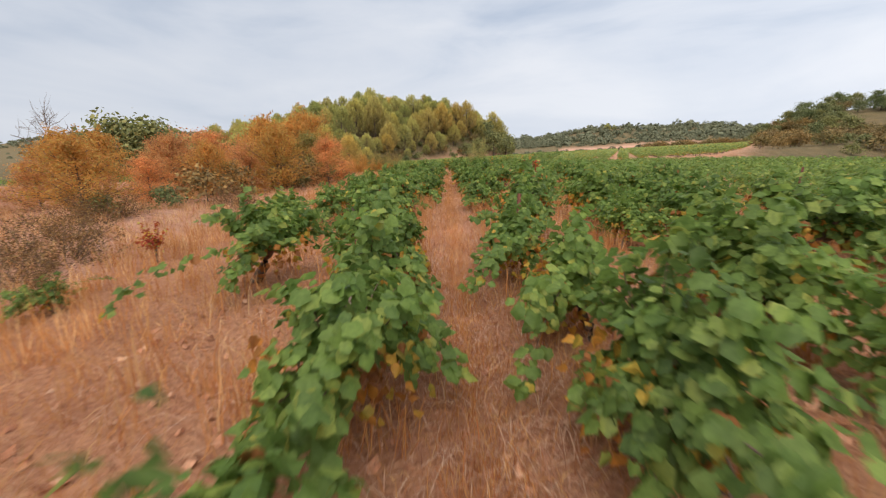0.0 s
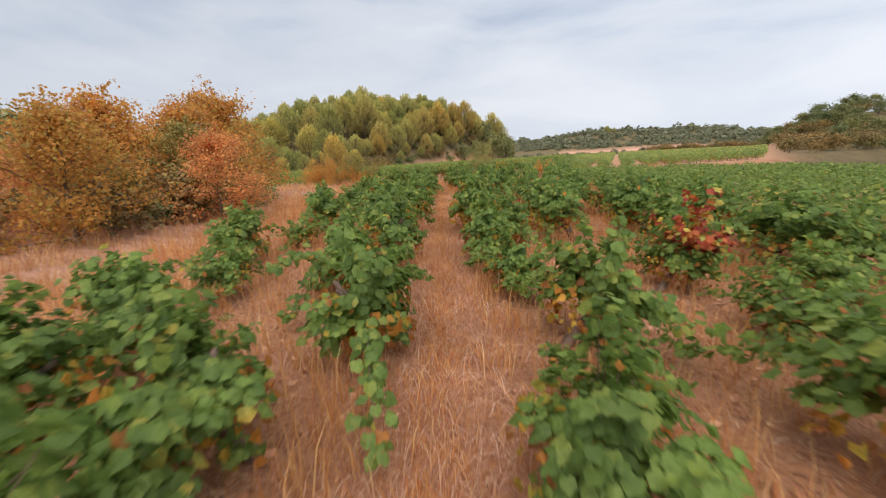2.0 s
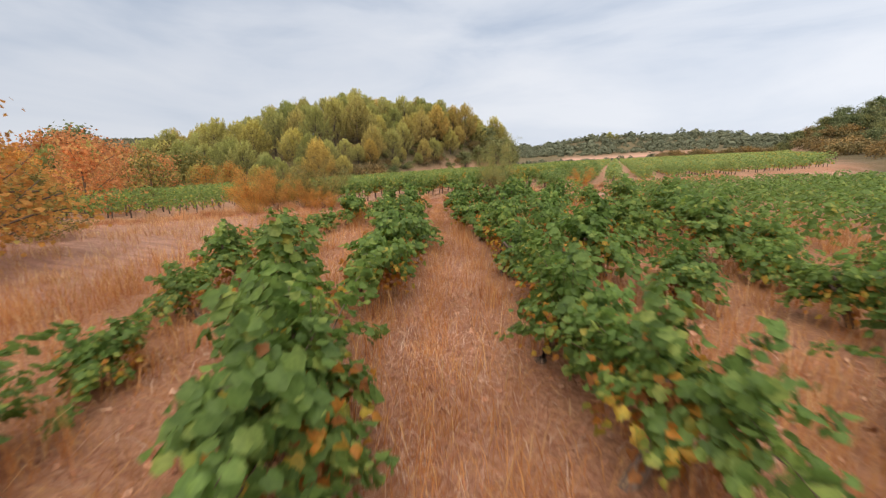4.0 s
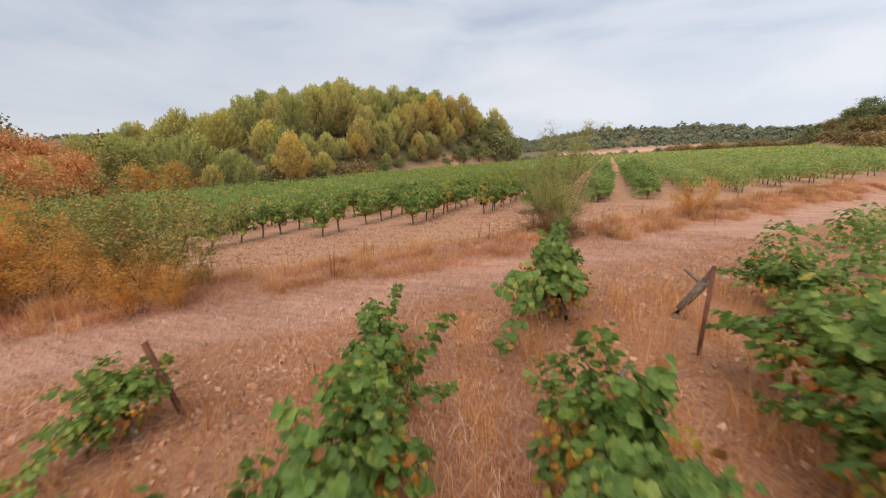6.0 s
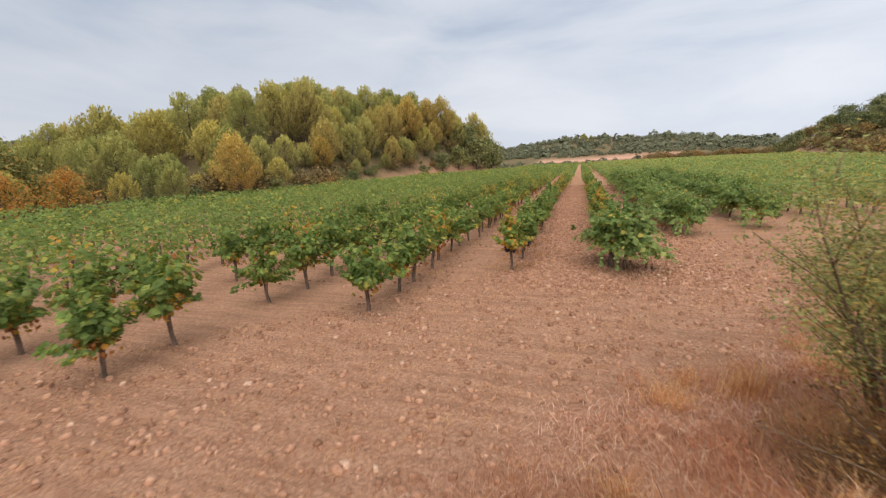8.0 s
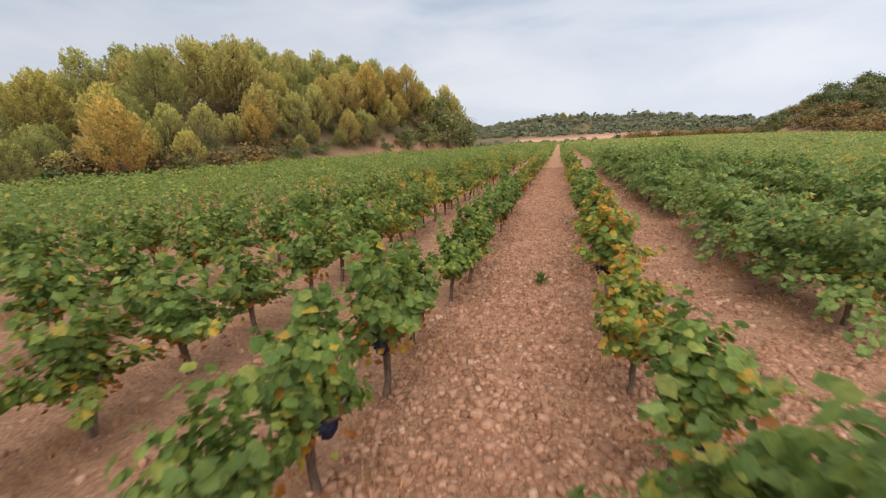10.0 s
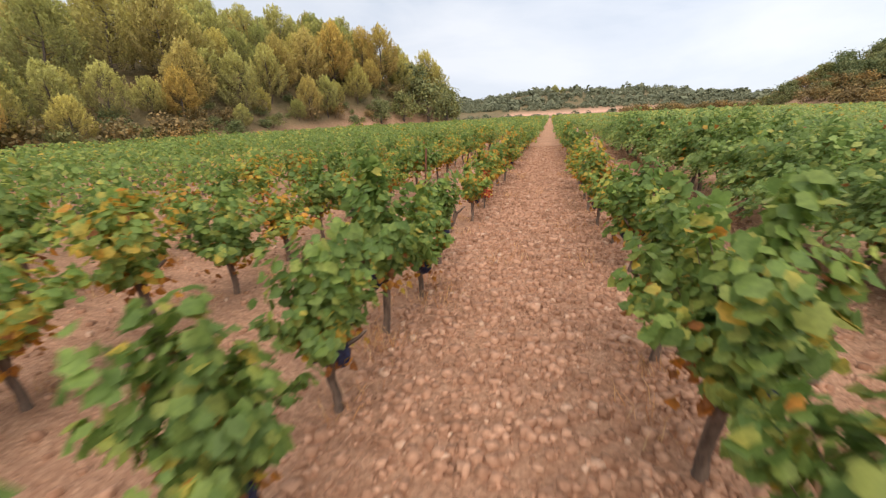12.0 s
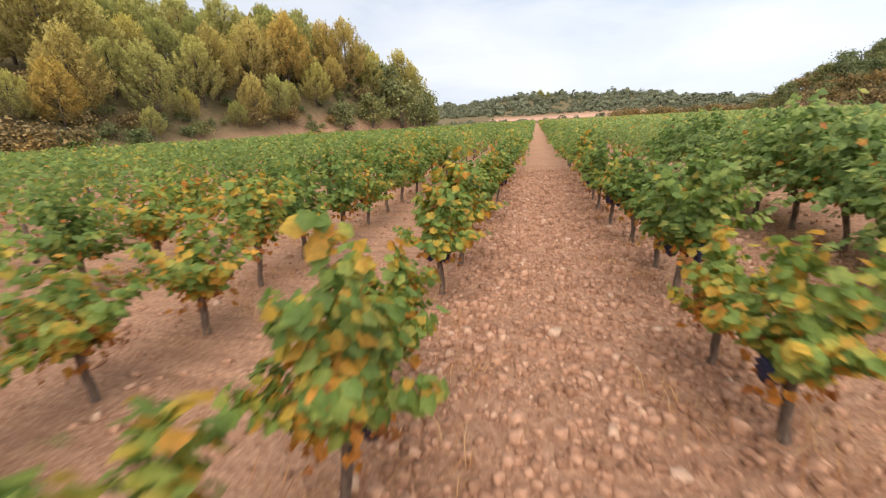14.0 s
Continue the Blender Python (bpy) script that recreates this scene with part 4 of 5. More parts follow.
SHRUBS = shrubs()
for i in range(84):
    y = rng.uniform(64, 142)
    SHRUBS.set(-54.0 - rng.uniform(0, 7) + 0.35 * min(max(0, y - 112), 36) - 0.2 * max(0, 70 - y), y, rng.uniform(0.6, 1.4), 2 if rng.random() < 0.3 else int(rng.integers(2)))
for i in range(52):
    y = rng.uniform(56, 84) if i < 34 else rng.uniform(84, 134)
    SHRUBS.set((-51.6 if i < 34 else -53.2) + 1.2 * math.sin(y * 0.17) + rng.uniform(-1.8, 0.8) - 0.2 * max(0, 70 - y) + 0.35 * max(0, y - 112), y, rng.uniform(0.6, 1.3))
for i in range(46):
    y = rng.uniform(58, 100)
    SHRUBS.set(-52.2 + 1.2 * math.sin(y * 0.17) + rng.uniform(-2.4, 1.4) - 0.2 * max(0, 70 - y), y, rng.uniform(0.7, 1.5), int(rng.integers(2)))
for i in range(120):
    y = rng.uniform(90, 215)
    x = 14 + 0.28 * (y - 70) + rng.uniform(3, 24)
    SHRUBS.set(x, y, rng.uniform(0.8, 1.7), 2 if rng.random() < 0.6 else None)


for i in range(70):
    x = rng.uniform(12, 58)
    SHRUBS.set(x, 217 + rng.uniform(0, 11) - 0.1 * (x - 12), rng.uniform(0.9, 1.7), 2 if rng.random() < 0.7 else None)


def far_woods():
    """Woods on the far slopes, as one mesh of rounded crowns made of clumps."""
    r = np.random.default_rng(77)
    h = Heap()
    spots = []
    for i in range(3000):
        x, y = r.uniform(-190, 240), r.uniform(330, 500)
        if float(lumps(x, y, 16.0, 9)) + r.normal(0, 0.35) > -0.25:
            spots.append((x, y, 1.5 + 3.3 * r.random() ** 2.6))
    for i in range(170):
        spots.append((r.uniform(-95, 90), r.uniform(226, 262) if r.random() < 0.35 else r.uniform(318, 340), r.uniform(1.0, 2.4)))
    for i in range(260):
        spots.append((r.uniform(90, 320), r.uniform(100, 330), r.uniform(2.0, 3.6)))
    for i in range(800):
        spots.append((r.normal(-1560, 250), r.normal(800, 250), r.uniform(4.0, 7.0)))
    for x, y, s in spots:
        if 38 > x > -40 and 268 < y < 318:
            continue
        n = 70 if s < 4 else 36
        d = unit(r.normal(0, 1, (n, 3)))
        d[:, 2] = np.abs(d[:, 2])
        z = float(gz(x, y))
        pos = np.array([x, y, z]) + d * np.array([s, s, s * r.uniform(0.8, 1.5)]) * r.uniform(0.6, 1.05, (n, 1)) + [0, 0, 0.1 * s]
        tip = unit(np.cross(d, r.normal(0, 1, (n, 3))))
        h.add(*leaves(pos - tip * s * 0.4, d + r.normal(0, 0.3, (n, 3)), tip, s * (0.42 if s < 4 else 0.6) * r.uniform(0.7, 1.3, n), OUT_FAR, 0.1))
    return tagged(new("far_woods", h.mesh("far_woods", FAR_LEAF)), "woods covering the far hills, leaf colour paled for haze", "woods", kind="stuff")


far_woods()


def autumn_trees():
    kinds = [("russet", RUST_LEAF, "autumn tree with russet leaves beside the old vineyard"), ("amber", AMBER_LEAF, "autumn tree with amber and orange leaves and bare top twigs"),
             ("olive", OLIVE_LEAF, "young tree with olive and yellow autumn leaves")]
    out = {}
    for j, (k, leaf, label) in enumerate(kinds):
        out[k + " far"] = Grove([tagged(tree_model("autumn_tree", 550 + j, 3.0, 0.02, 1.75, 24, 0.06, 9, 0.27, 0.13, OUT_FAR, leaf, TWIG_BARK, 0.3, 0.42, 1, 0.1, 2, 6), label.replace("beside the old vineyard", "by the wooded hill"), "tree", "autumn trees by the hill")], 80 + j)
        out[k] = Grove([tagged(tree_model("autumn_tree", 500 + 10 * j + i, 3.0, 0.02, 1.75, 28, 0.06, 34, 0.18, 0.07, OUT_FAR, leaf, TWIG_BARK, 0.3, 0.42, 2, 0.1, 2, 12), label, "tree", "autumn trees beside the vineyard") for i in range(3)], 8 + j)
    return out


AUTUMN = autumn_trees()
for kind, x, y, s in (("amber", -16.4, 17.0, 1.25), ("russet", -12.2, 13.6, 0.72), ("amber", -15.6, 15.2, 1.05), ("olive", -13.6, 13.9, 0.8), ("amber", -14.8, 12.6, 0.95),
                      ("russet", -16.2, 10.6, 0.8), ("amber", -12.2, 10.6, 0.78), ("olive", -13.3, 11.9, 0.6), ("russet", -15.6, 8.6, 0.72), ("amber", -13.2, 8.4, 0.6), ("russet", -13.0, 6.2, 0.66), ("russet", -14.6, 4.2, 0.62), ("amber", -17.9, 6.2, 0.72), ("amber", -11.6, 3.9, 0.6), ("olive", -13.8, 1.2, 0.7),
                      ("amber", -16.8, 1.5, 0.9), ("russet", -18.5, 12.5, 0.88), ("olive", -9.6, 0.6, 0.4), ("russet", -20, 3, 1.0), ("olive", -18.6, 19.6, 0.7), ("russet", -20.5, 17.5, 1.0),
                      ("russet", -14.5, 11.2, 0.8), ("russet", -15.2, 15.0, 0.6), ("olive", -14.0, 9.6, 0.5), ("russet", -17.2, 8.8, 0.76), ("russet", -18.9, 10.7, 0.82), ("amber", -19.6, 8.2, 0.76), ("russet", -16.0, 6.0, 0.66), ("russet", -21.5, 12, 1.1),
                      ("russet", -25, 20, 1.1), ("amber", -29, 23, 1.1), ("russet", -33, 27, 1.2), ("olive", -36, 32, 1.2),
                      ("russet", -60, 38, 1.6), ("amber", -63, 44, 1.5), ("russet", -66, 34, 1.8), ("amber", -57, 30, 1.5), ("olive", -60, 52, 1.5), ("russet", -54, 40, 1.3), ("russet", -56, 45, 1.4), ("amber", -53, 48, 1.1), ("russet", -58, 41, 1.5), ("russet", -52, 36, 1.2), ("amber", -55, 53, 1.2), ("russet", -62, 47, 1.6),
                      ("russet", -74.3, 44.6, 2.5), ("russet", -72.5, 46.6, 2.3), ("russet", -70.6, 48.6, 2.0), ("amber", -68.5, 50.5, 1.7), ("russet", -67.0, 48.0, 1.6), ("russet", -76.5, 42.5, 2.4), ("olive", -66.0, 52.6, 1.9)):
    AUTUMN[kind + (" far" if x < -24 else "")].set(x, y, s)


def bare_tree(x, y, height):
    """A leafless tree: trunk, limbs and thin whips."""
    r = np.random.default_rng(580)
    wood, pts, tops = branch_tree(r, height, 0.3, height * 0.36, 18, 0.05, subs=2, whips=16)
    for p in pts[::2]:
        q = shoot_path(r, p, r.uniform(0, 6.28), radians(r.uniform(35, 80)), r.uniform(0.3, 0.7), 0.0, 3)
        wood.add(*tube(q, [0.006, 0.005, 0.004, 0.002], 3))
    ob = new("bare_tree", wood.mesh("bare_tree", TWIG_BARK))
    ob.matrix_basis = Matrix.Translation((x, y, float(gz(x, y)) - 0.05))
    return tagged(ob, "leafless grey tree standing behind the autumn thicket", "tree")


bare_tree(-21.5, 7.4, 3.4)
for x, y, s, k in ((-14.2, 16.0, 0.75, 0), (-13.7, 16.4, 0.6, 1), (-13.0, 13.0, 0.55, 2), (-13.6, 13.2, 0.6, 2), (-12.7, 12.6, 0.45, 0), (-12.4, 11.2, 0.5, 2), (-13.6, 9.6, 0.55, 2), (-12.0, 9.0, 0.4, 1), (-11.2, 5.6, 0.5, 0), (-11.0, 4.0, 0.55, 1), (-11.8, 7.2, 0.5, 2), (-15.4, 15.2, 0.6, 2)):
    SHRUBS.set(x, y, s, k)


def saplings():
    out = []
    for i in range(3):
        r = np.random.default_rng(600 + i)
        root = new("sapling")
        w, pts = Heap(), []
        fine = i == 0
        for s in range(17 if fine else 11):
            az = r.uniform(0, 6.28)
            leader = fine and s < 3
            q = shoot_path(r, (math.cos(az) * 0.14, math.sin(az) * 0.14, -0.05), az, radians(r.uniform(82, 88) if leader else r.uniform(66, 86) if fine else r.uniform(50, 88)), 1.95 - 0.15 * s if leader else r.uniform(0.8, 1.35) if fine else r.uniform(1.2, 2.2), 0.0, 8)
            w.add(*tube(q, np.linspace(0.013, 0.004, 9), 4))
            for j in range(2, 9):
                if j < 4 and s % 3:
                    continue
                for k in range((6 if j > 4 else 1) if leader else 2 if fine and j > 3 else 1):
                    tw = shoot_path(r, q[j], az + r.normal(0, 1.0), radians(r.uniform(30, 75)), r.uniform(0.2, 0.5), 0.1, 3)
                    w.add(*tube(tw, np.linspace(0.004, 0.002, 4), 3))
                    pts += [tw[1], tw[2], tw[3]]
        tagged(part("stem_growth", w.mesh("stem_growth", TWIG_BARK), root), kind="stuff")
        v, t = foliage(r, np.array(pts), 52, 0.065, 0.024, OUT_SLIM * [1.2, 1], 0.3) if fine else foliage(r, np.array(pts), 34, 0.13, 0.042, OUT_FAR, 0.3)
        part("foliage", tri_mesh("foliage", v, t, [(FINE_LEAF, OLIVE_LEAF, AMBER_LEAF)[i]]), root)
        out.append(tagged(root, ("feathery green sapling with many thin stems on the grass bank", "olive-green sapling with yellowing leaves on the grass bank", "amber-tinted sapling with many thin stems beside the track")[i], "sapling", "saplings on the bank"))
    return Grove(out, 15)


SAPLINGS = saplings()
for x, y, s, k in ((-12.62, 36.2, 1.42, 0), (-8.54, 40.15, 0.62, 2), (-18.33, 28.6, 1.0, 1), (-18.0, 28.0, 0.75, 2), (-18.7, 28.1, 0.9, 2), (-17.6, 28.4, 0.6, 2), (-19.9, 27.2, 0.8, 2), (-20.2, 28.8, 1.1, 1), (-19.5, 27.5, 1.15, 2), (-20.4, 27.0, 1.35, 2), (-21.4, 27.8, 1.5, 2), (-22.4, 28.4, 1.2, 2), (-17.8, 24.65, 0.5, 2)):
    SAPLINGS.set(x, y, s, k)


# dead brush
def brush_models():
    out = []
    for i in range(2):
        r = np.random.default_rng(650 + i)
        root = new("dead_brush")
        w, pts = Heap(), []
        for s in range(34):
            az = r.uniform(0, 6.28)
            q = shoot_path(r, (math.cos(az) * 0.2, math.sin(az) * 0.2, -0.03), az, radians(r.uniform(10, 85)), r.uniform(0.4, 1.0), 0.3, 6)
            w.add(*tube(q[::2], [0.009, 0.007, 0.005, 0.003], 3))
            for j in range(2, 7):
                tw = shoot_path(r, q[j], r.uniform(0, 6.28), radians(r.uniform(0, 70)), r.uniform(0.12, 0.35), 0.2, 2)
                w.add(*tube(tw, [0.004, 0.003, 0.002], 3))
                pts += [q[j], tw[1], tw[2]]
        tagged(part("twig_growth", w.mesh("twig_growth", TWIG_BARK), root), kind="stuff")
        v, t = foliage(r, np.array(pts), 9, 0.07, 0.032, OUT_SLIM * [1.6, 1], 0.2)
        part("foliage", tri_mesh("foliage", v, t, [DRY_LEAF]), root)
        out.append(tagged(root, "dead brown brush with thin bare twigs in dry grass", "brush", "dead brush"))
    return Grove(out, 18)


BRUSH = brush_models()
for x, y, s in ((-12.75, 35.5, 1.0), (-12.35, 35.6, 0.85), (-13.4, 35.6, 0.6), (-11.2, 36.4, 0.5), (-6.6, 1.3, 0.9), (-10.4, 3.7, 1.0), (-8.4, 2.2, 0.8), (-7.2, 4.6, 0.7), (-9.5, 6.4, 0.9), (-5.5, 0.6, 0.5), (-8.0, 0.4, 0.9)):
    BRUSH.set(x, y, s)


def pruned_stub(x, y, seed, height, lean):
    """A cut-back shrub: thick stubs with a few side spurs."""
    r = np.random.default_rng(seed)
    h = Heap()
    for k in range(2):
        top = np.array([0.07 * k + lean * height, 0.03 * k, height * (1 - 0.22 * k)])
        path = [(0.05 * k, 0, -0.05), tuple(top * 0.5 + r.normal(0, 0.012, 3)), tuple(top)]
        h.add(*tube(path, [0.019, 0.015, 0.012], 6))
        for j in range(4):
            c = top * r.uniform(0.5, 0.95)
            q = shoot_path(r, c, r.uniform(0, 6.28), radians(r.uniform(30, 75)), r.uniform(0.06, 0.14), 0.0, 3)
            h.add(*tube(q, [0.008, 0.007, 0.006, 0.004], 4))
    q = shoot_path(r, (-0.02, 0, height * 0.2), 2.9, radians(24), 0.75, 0.1, 6)
    h.add(*tube(q, np.linspace(0.008, 0.003, 7), 4))
    ob = new("pruned_shrub", h.mesh("pruned_shrub", TWIG_BARK, smooth=True))
    ob.matrix_basis = Matrix.Translation((x, y, float(gz(x, y))))
    return tagged(ob, "cut-back bare shrub with short stubs in dry grass", "shrub")


pruned_stub(-13.2, 35.45, 990, 0.62, 0.05)


# ---- posts ----
def post(x, y, h, lean=0.0, turn=0.0):
    hp = Heap()
    prof = [(-0.022, -0.022), (0.022, -0.022), (0.022, -0.012), (0.004, -0.012), (0.004, 0.022), (-0.004, 0.022), (-0.004, -0.012), (-0.022, -0.012)]
    k = len(prof)
    v = [(a, b, z) for z in (-0.2, h) for a, b in prof]
    t = []
    for i in range(k):
        j = (i + 1) % k
        t += [(i, j, k + j), (i, k + j, k + i)]
    top = [(k, k + 1, k + 2), (k, k + 2, k + 7), (k + 3, k + 4, k + 5), (k + 3, k + 5, k + 6), (k + 2, k + 3, k + 6), (k + 2, k + 6, k + 7)]
    hp.add(v, t + top)
    ob = new("vine_post", hp.mesh("vine_post", POST_RUST))
    ob.matrix_basis = Matrix.Translation((x, y, float(gz(x, y)))) @ Matrix.Rotation(turn, 4, "Z") @ Matrix.Rotation(lean, 4, "Y")
    return tagged(ob, "rusted steel vine post standing in the row", "post", "vine posts")


for x, y, h, lean, a in ((-10.3, 29.25, 1.0, 0.02, 0.3), (-14.45, 26.42, 0.72, -0.3, 0.4), (-0.78, 3.7, 0.92, 0.02, 1.0), (2.39, 5.14, 0.95, 0.02, 0.6), (3.99, 9.9, 1.1, 0.02, 0.3), (1.49, 11.66, 1.1, 0.03, 0.7), (-5.9, 6.93, 0.75, -0.05, 0.2), (-16.85, 56.6, 0.74, 0.01, 0.5), (-18.3, 60.6, 1.1, 0.03, 0.1)):
    post(x, y, h, lean, a)


# ---- leafless vines ----
def bare_vine(x, y, seed, s=1.0):
    h, head = gnarled(np.random.default_rng(seed), 0.46, 0.05, 0.2, 3, 7)
    ob = new("bare_vine", h.mesh("bare_vine", VINE_BARK, smooth=True))
    ob.matrix_basis = Matrix.Translation((x, y, float(gz(x, y)))) @ Matrix.Diagonal((s, s, s, 1))
    return tagged(ob, "leafless dark twisted old vine stump in the row", "vine stump", "leafless vines")


for i, (x, y, s) in enumerate(((-5.72, 6.48, 0.8), (-10.4, 30.25, 1.1), (-11.31, 27.85, 0.8), (-18.62, 48.8, 0.9), (-16.73, 56.84, 0.72))):
    bare_vine(x, y, 900 + i, s)


# ---- a weed in the lane ----
def weed(x, y):
    r = np.random.default_rng(950)
    n = 34
    pos = np.stack([r.normal(0, 0.03, n), r.normal(0, 0.03, n), r.uniform(0.0, 0.14, n)], -1)
    az = r.uniform(0, 6.28, n)
    out = np.stack([np.cos(az), np.sin(az), np.zeros(n)], -1)
    v, t = leaves(pos, -out + [0, 0, 0.8], out * 0.7 + [0, 0, 0.9], 0.13 * r.uniform(0.6, 1.2, n), OUT_SLIM, 0.1)
    root = new("weed")
    part("foliage", with_ripe_or_lit(tri_mesh("foliage", v, t, [LEAF_OLD]), np.full(len(v), 0.3)), root)
    part("stem", tri_mesh("stem", *tube([(0, 0, -0.02), (0.01, 0, 0.1), (0, 0.01, 0.2)], [0.006, 0.005, 0.003], 5), [TWIG_BARK]), root)
    root.matrix_basis = Matrix.Translation((x, y, float(gz(x, y))))
    return tagged(root, "small green weed in the stony lane", "weed")


weed(-15.2, 47.9)


# ---- dry grass ----
def grass(name, spots, height, width, mat, label, seed, bend=0.5):
    """Blades, each a narrow bent triangle pair."""
    r = np.random.default_rng(seed)
    n = len(spots)
    az, th = r.uniform(0, 6.28, n), r.uniform(0, 6.28, n)
    hh = height * r.uniform(0.45, 1.25, n)
    out = np.stack([np.cos(az), np.sin(az), np.zeros(n)], -1)
    side = np.stack([np.cos(th), np.sin(th), np.zeros(n)], -1) * (width * r.uniform(0.6, 1.3, n))[:, None]
    base = np.stack([spots[:, 0], spots[:, 1], gz(spots[:, 0], spots[:, 1]) - 0.01], -1)
    lean = bend * r.uniform(0.1, 1.2, n)
    mid = base + out * (hh * lean * 0.35)[:, None] + np.array([0, 0, 1]) * (hh * 0.6)[:, None]
    tip = base + out * (hh * lean)[:, None] + np.array([0, 0, 1]) * (hh * (1.0 - 0.3 * lean).clip(0.15))[:, None]
    v = np.stack([base - side, base + side, mid - side * 0.8, mid + side * 0.8, tip], 1).reshape(-1, 3)
    f = np.array([(0, 1, 3), (0, 3, 2), (2, 3, 4)])
    t = (f[None] + (np.arange(n) * 5)[:, None, None]).reshape(-1, 3)
    return tagged(new(name, tri_mesh(name, v, t, [mat])), label, "grass", kind="stuff")


def tufted(r, n, spread_r, centres):
    c = centres[r.integers(len(centres), size=n)]
    return c + r.normal(0, spread_r, (n, 2))


def lay_grass():
    r = np.random.default_rng(31)
    # strips beside the old rows
    cs = []
    for k in range(-3, 6):
        v = 1.0 + 1.62 * k if k >= 0 else -0.98 - 1.62 * (-1 - k)
        for side in (-0.36, 0.36):
            u = r.uniform(-4, 33, 330)
            vv = v + side + r.normal(0, 0.16, 330)
            cs.append(D1[None] * u[:, None] + V1[None] * vv[:, None])
    c = np.concatenate(cs)
    c = c[across(c[:, 0], c[:, 1]) < -2.2]
    grass("dry_grass", tufted(r, 80000, 0.08, c), 0.4, 0.0031, STRAW, "dry golden grass between the old vines", 1, 0.6)
    # low litter over the lanes
    u, v = r.uniform(-4, 33, 42000), r.uniform(-4.2, 5, 42000)
    s = D1[None] * u[:, None] + V1[None] * v[:, None]
    s = s[across(s[:, 0], s[:, 1]) < -0.9]
    grass("dry_litter", s, 0.16, 0.003, STRAW, "flattened dry grass and straw litter", 2, 2.2)
    u, v = r.uniform(-3, 32, 16000), r.normal(0.02, 0.13, 16000)
    s = D1[None] * u[:, None] + V1[None] * v[:, None]
    s = s[across(s[:, 0], s[:, 1]) < -0.9]
    grass("lane_grass", s, 0.17, 0.0026, STRAW, "short dry grass along the lane between the rows", 8, 0.9)
    u, v = r.uniform(-3, 31.5, 64000), np.concatenate([r.normal(0, 0.42, 40000), r.uniform(-2.4, 3.4, 24000)])
    s = D1[None] * u[:, None] + V1[None] * v[:, None]
    s = s[across(s[:, 0], s[:, 1]) < -0.9]
    grass("lane_straw", s, 0.13, 0.0026, STRAW_GREY, "matted pinkish straw lying between the old vines", 15, 2.8)
    # dead vine leaves lying in the lanes
    n = 5200
    u, v = r.uniform(-3, 31, n), r.uniform(-2.6, 3.6, n)
    x, y = D1[0] * u + V1[0] * v, D1[1] * u + V1[1] * v
    ok = across(x, y) < -1.0
    x, y = x[ok], y[ok]
    n = len(x)
    lv, lt = leaves(np.stack([x, y, gz(x, y) + 0.02], -1), r.normal(0, 0.35, (n, 3)) + [0, 0, 1.0], r.normal(0, 1, (n, 3)), r.uniform(0.035, 0.07, n), OUT_MID, 0.5)
    tagged(new("fallen_leaves", tri_mesh("fallen_leaves", lv, lt, [FALLEN_LEAF])), "curled reddish dead leaves lying between the vines", "leaves", kind="stuff")
    # bank beside the track
    e, w = r.uniform(-22, 26, 900), 2.5 + r.uniform(-1.4, 1.3, 900) + r.normal(0, 0.12, 900)
    w = w + 0.15 * np.sin(e * 0.9) + 0.12 * np.sin(e * 2.3 + 1)
    c = R0 + RE[None] * e[:, None] + RN[None] * w[:, None]
    grass("bank_grass", tufted(r, 74000, 0.075, c[:520]), 0.25, 0.0029, STRAW_PALE, "tall dry grass on the bank beside the track", 3, 1.2)
    grass("bank_straw", tufted(r, 70000, 0.17, c[300:]), 0.18, 0.0028, STRAW_PINK, "pale dry grass on the bank beside the track", 10, 1.5)
    # matted straw under the tall tufts, fraying out over the soil
    e = r.uniform(-13, 13, 64000)
    w = 1.3 + 2.75 * r.random(64000) ** 0.8 + 0.3 * np.sin(e * 1.1) + 0.16 * np.sin(e * 3.1 + 1) + r.normal(0, 0.16, 64000)
    s = R0 + RE[None] * e[:, None] + RN[None] * w[:, None]
    grass("bank_mat", s, 0.12, 0.0032, STRAW_GREY, "matted bleached dry grass covering the bank", 16, 2.4)
    e, w = r.uniform(-16, 22, 90), r.normal(2.2, 0.5, 90)
    s = R0 + RE[None] * e[:, None] + RN[None] * w[:, None]
    grass("dry_stalks", tufted(r, 190, 0.1, s), 0.75, 0.006, STALK, "tall brown dead weed stalks on the bank", 12, 0.3)
    e, w = r.uniform(-14, 16, 44000), r.uniform(2.4, 9.0, 44000)
    s = R0 + RE[None] * e[:, None] + RN[None] * w[:, None]
    s = s[np.sin(w * 5.2 + 0.5 * np.sin(e)) + r.normal(0, 0.8, len(w)) > 0.2]
    grass("strip_straw", s, 0.09, 0.0028, STRAW_PALE, "broken straw lying on the bare soil", 13, 2.4)
    c2 = c[r.random(len(c)) < 0.07]
    grass("pale_grass_tufts", tufted(r, 17000, 0.11, c2), 0.42, 0.0034, STRAW_PALE, "pale straw-coloured tufts of tall grass", 4, 0.6)
    e, w = r.uniform(-12, 20, 42000), r.uniform(-2.6, 3.2, 42000)
    s = R0 + RE[None] * e[:, None] + RN[None] * w[:, None]
    keep = np.abs(s[:, 0] * 0 + w - 0.1) > r.uniform(-0.8, 1.4, len(w))
    grass("track_grass", s[keep], 0.06, 0.003, STRAW_PALE, "short dry grass on the track", 5, 1.6)
    e, w = r.uniform(-8, 7, 34000), r.uniform(-2.8, 1.6, 34000)
    s = R0 + RE[None] * e[:, None] + RN[None] * w[:, None]
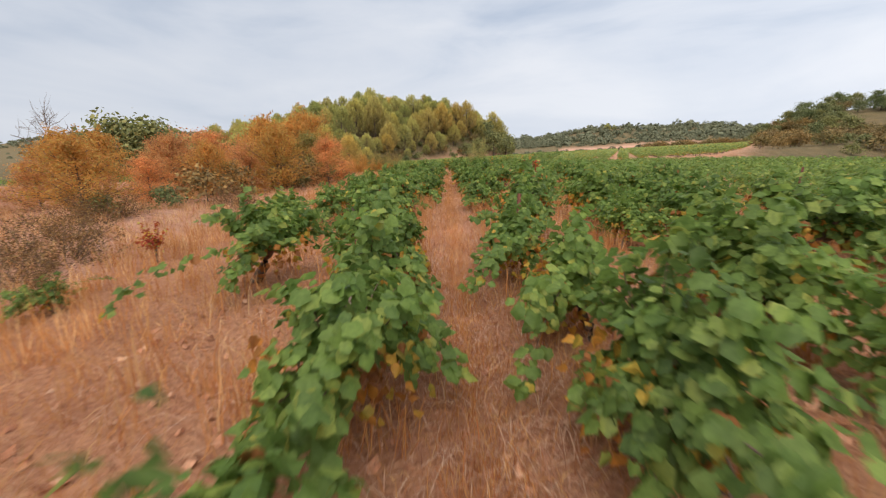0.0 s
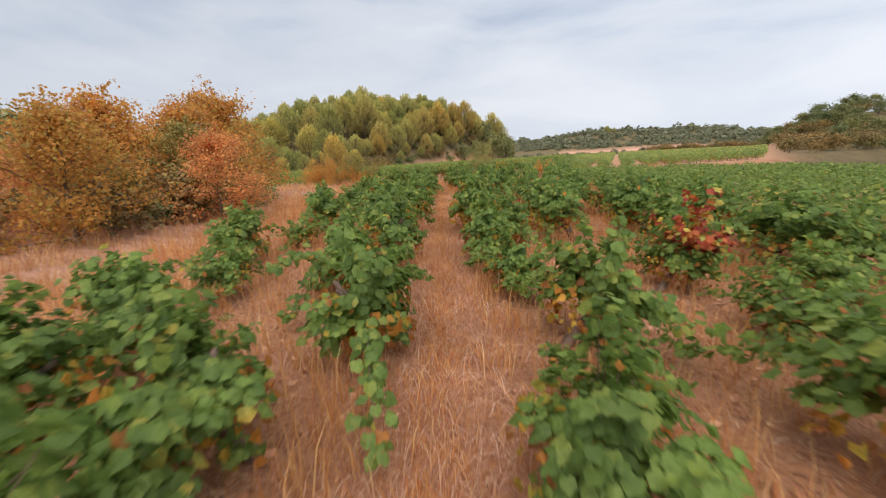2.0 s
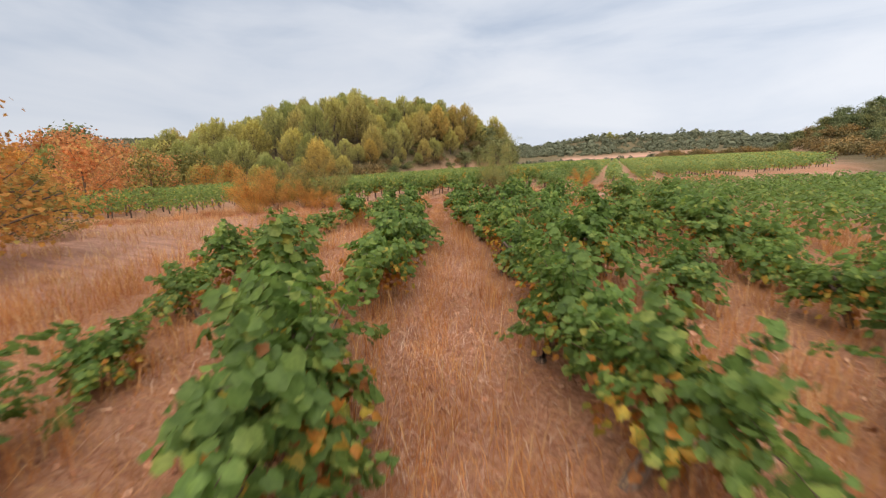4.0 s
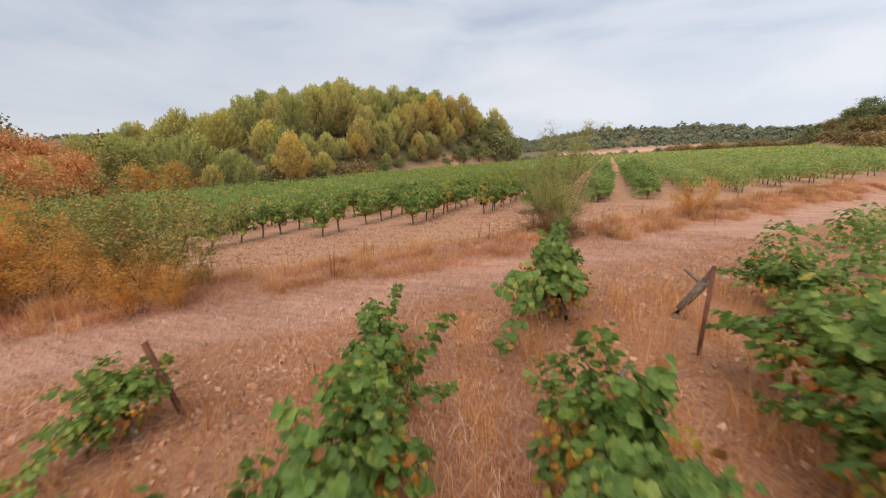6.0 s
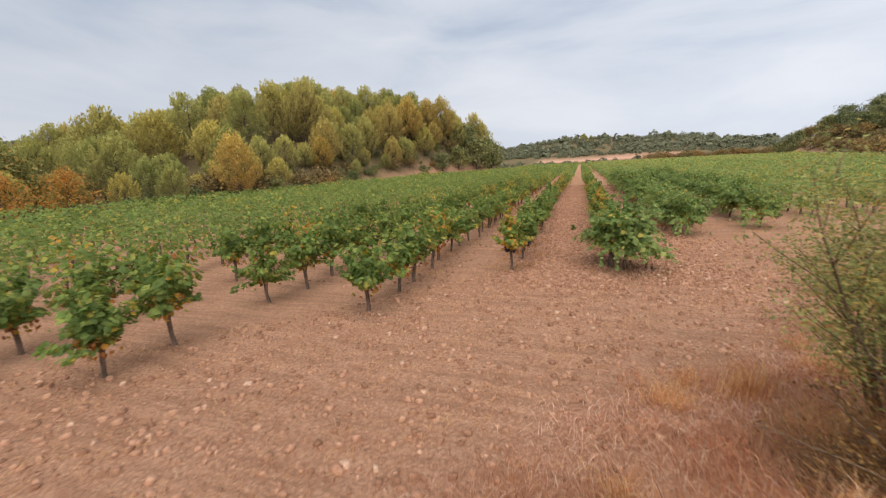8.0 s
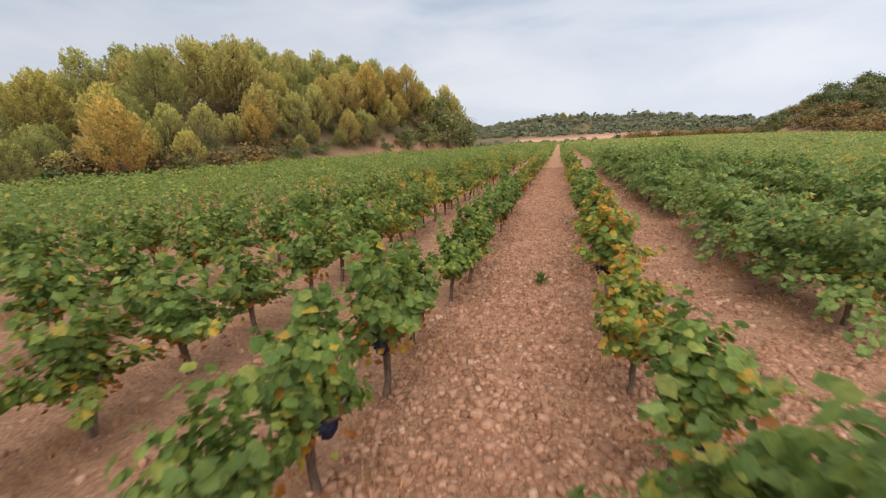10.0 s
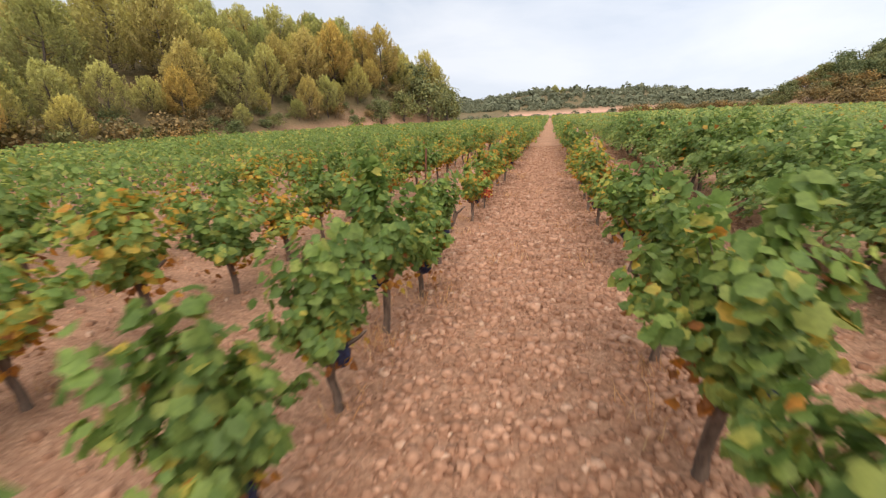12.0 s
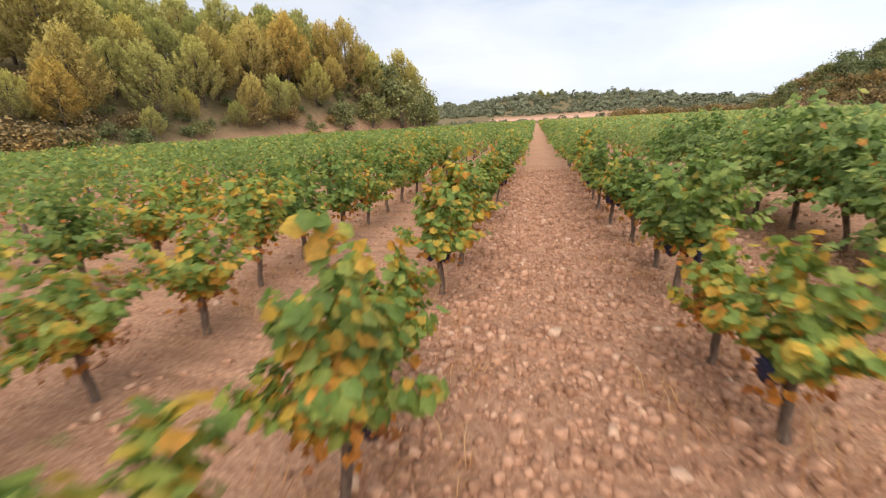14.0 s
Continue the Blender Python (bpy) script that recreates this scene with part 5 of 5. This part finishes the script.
    grass("track_straw", s, 0.11, 0.0034, STRAW_GREY, "flattened greyish straw on the track", 14, 2.6)
    # thin straw at the feet of the young vines
    k = r.integers(-3, 3, 420)
    cx, cy = -16.42 + 2.15 * k + r.normal(0, 0.3, 420), 41 + 36 * r.random(420) ** 1.3
    c = np.stack([cx, cy], -1)
    c = c[across(cx, cy) > 8.3]
    grass("row_straw", tufted(r, 15000, 0.12, c), 0.17, 0.0032, STRAW_PALE, "thin dry straw at the feet of the vines", 9, 1.3)
    # open dry meadow by the autumn trees
    u, v = r.uniform(-4, 34, 1500), r.uniform(-13, -4.0, 1500)
    c = D1[None] * u[:, None] + V1[None] * v[:, None]
    c = c[across(c[:, 0], c[:, 1]) < -1.5]
    grass("meadow_grass", tufted(r, 30000, 0.16, c), 0.24, 0.005, STRAW_PALE, "dry meadow grass beside the old vineyard", 6, 0.8)


lay_grass()


# ---- stones ----
def stone_shape(r):
    box = np.array([(x, y, z) for z in (-1, 1) for y in (-1, 1) for x in (-1, 1)], float)
    tr = np.array([(4, 5, 6), (5, 7, 6), (0, 1, 4), (1, 5, 4), (2, 6, 3), (3, 6, 7), (0, 4, 2), (2, 4, 6), (1, 3, 5), (3, 7, 5)])
    v = box * r.uniform(0.4, 0.95, (8, 3)) * r.uniform(0.75, 1.1, (8, 1))
    return v * np.array([1, r.uniform(0.6, 0.95), r.uniform(0.45, 0.75)]), tr


def lay_stones():
    r = np.random.default_rng(41)
    shapes = [stone_shape(r) for _ in range(12)]
    e, w = r.uniform(-14, 12, 13000), r.uniform(3.1, 9, 13000)
    ew, ww = r.uniform(-9, 8, 2600), r.normal(-2.2, 0.55, 2600)
    lane = 36000
    x = np.concatenate([r.uniform(-16.5, -14.1, lane), r.uniform(-21, -11, 11000), r.uniform(-14.2, -11.8, 9000), R0[0] + RE[0] * e + RN[0] * w, R0[0] + RE[0] * ew + RN[0] * ww])
    y = np.concatenate([40.5 + 35 * r.random(lane) ** 1.3, 40 + 36 * r.random(11000) ** 1.1, 41 + 30 * r.random(9000) ** 1.2, R0[1] + RE[1] * e + RN[1] * w, R0[1] + RE[1] * ew + RN[1] * ww])
    ok = ((across(x, y) > 3.4) | (across(x, y) < -0.9)) & (y < 80)
    x, y = x[ok], y[ok]
    n = len(x)
    s = 0.01 + 0.048 * r.random(n) ** 2.8
    a = r.uniform(0, 6.28, n)
    z = gz(x, y)
    base, tr = np.stack([v for v, t in shapes]), shapes[0][1]
    v = base[r.integers(12, size=n)] * s[:, None, None]
    c, q = np.cos(a)[:, None], np.sin(a)[:, None]
    v = np.stack([v[..., 0] * c - v[..., 1] * q + x[:, None], v[..., 0] * q + v[..., 1] * c + y[:, None], v[..., 2] + (z + s * 0.3)[:, None]], -1)
    t = (tr[None] + (np.arange(n) * 8)[:, None, None]).reshape(-1, 3)
    tagged(new("gravel", tri_mesh("gravel", v.reshape(-1, 3), t, [STONE])), "scattered limestone gravel and clods on reddish soil", "gravel", kind="stuff")
    # larger stones, one by one
    meshes = [tri_mesh("stone", vv, tr, [STONE]) for vv, _ in shapes]
    for i in range(170):
        sx, sy = (r.uniform(-16.3, -14.3), r.uniform(42, 66)) if i < 100 else (r.uniform(-22, -10), r.uniform(34, 60))
        if across(sx, sy) < 3.6:
            continue
        ob = new("stone", meshes[i % 12])
        k = r.uniform(0.04, 0.075)
        ob.matrix_basis = Matrix.Translation((sx, sy, float(gz(sx, sy)) + k * 0.25)) @ Matrix.Rotation(r.uniform(0, 6.28), 4, "Z") @ Matrix.Diagonal((k, k, k, 1))
        tagged(ob, "pale angular limestone on the bare soil", "stone", "stones between the rows")


lay_stones()
for g in (BRUSH, PINES, OAKS, SHRUBS, SAPLINGS, *AUTUMN.values()):
    drop_unused(g.models, g.used)
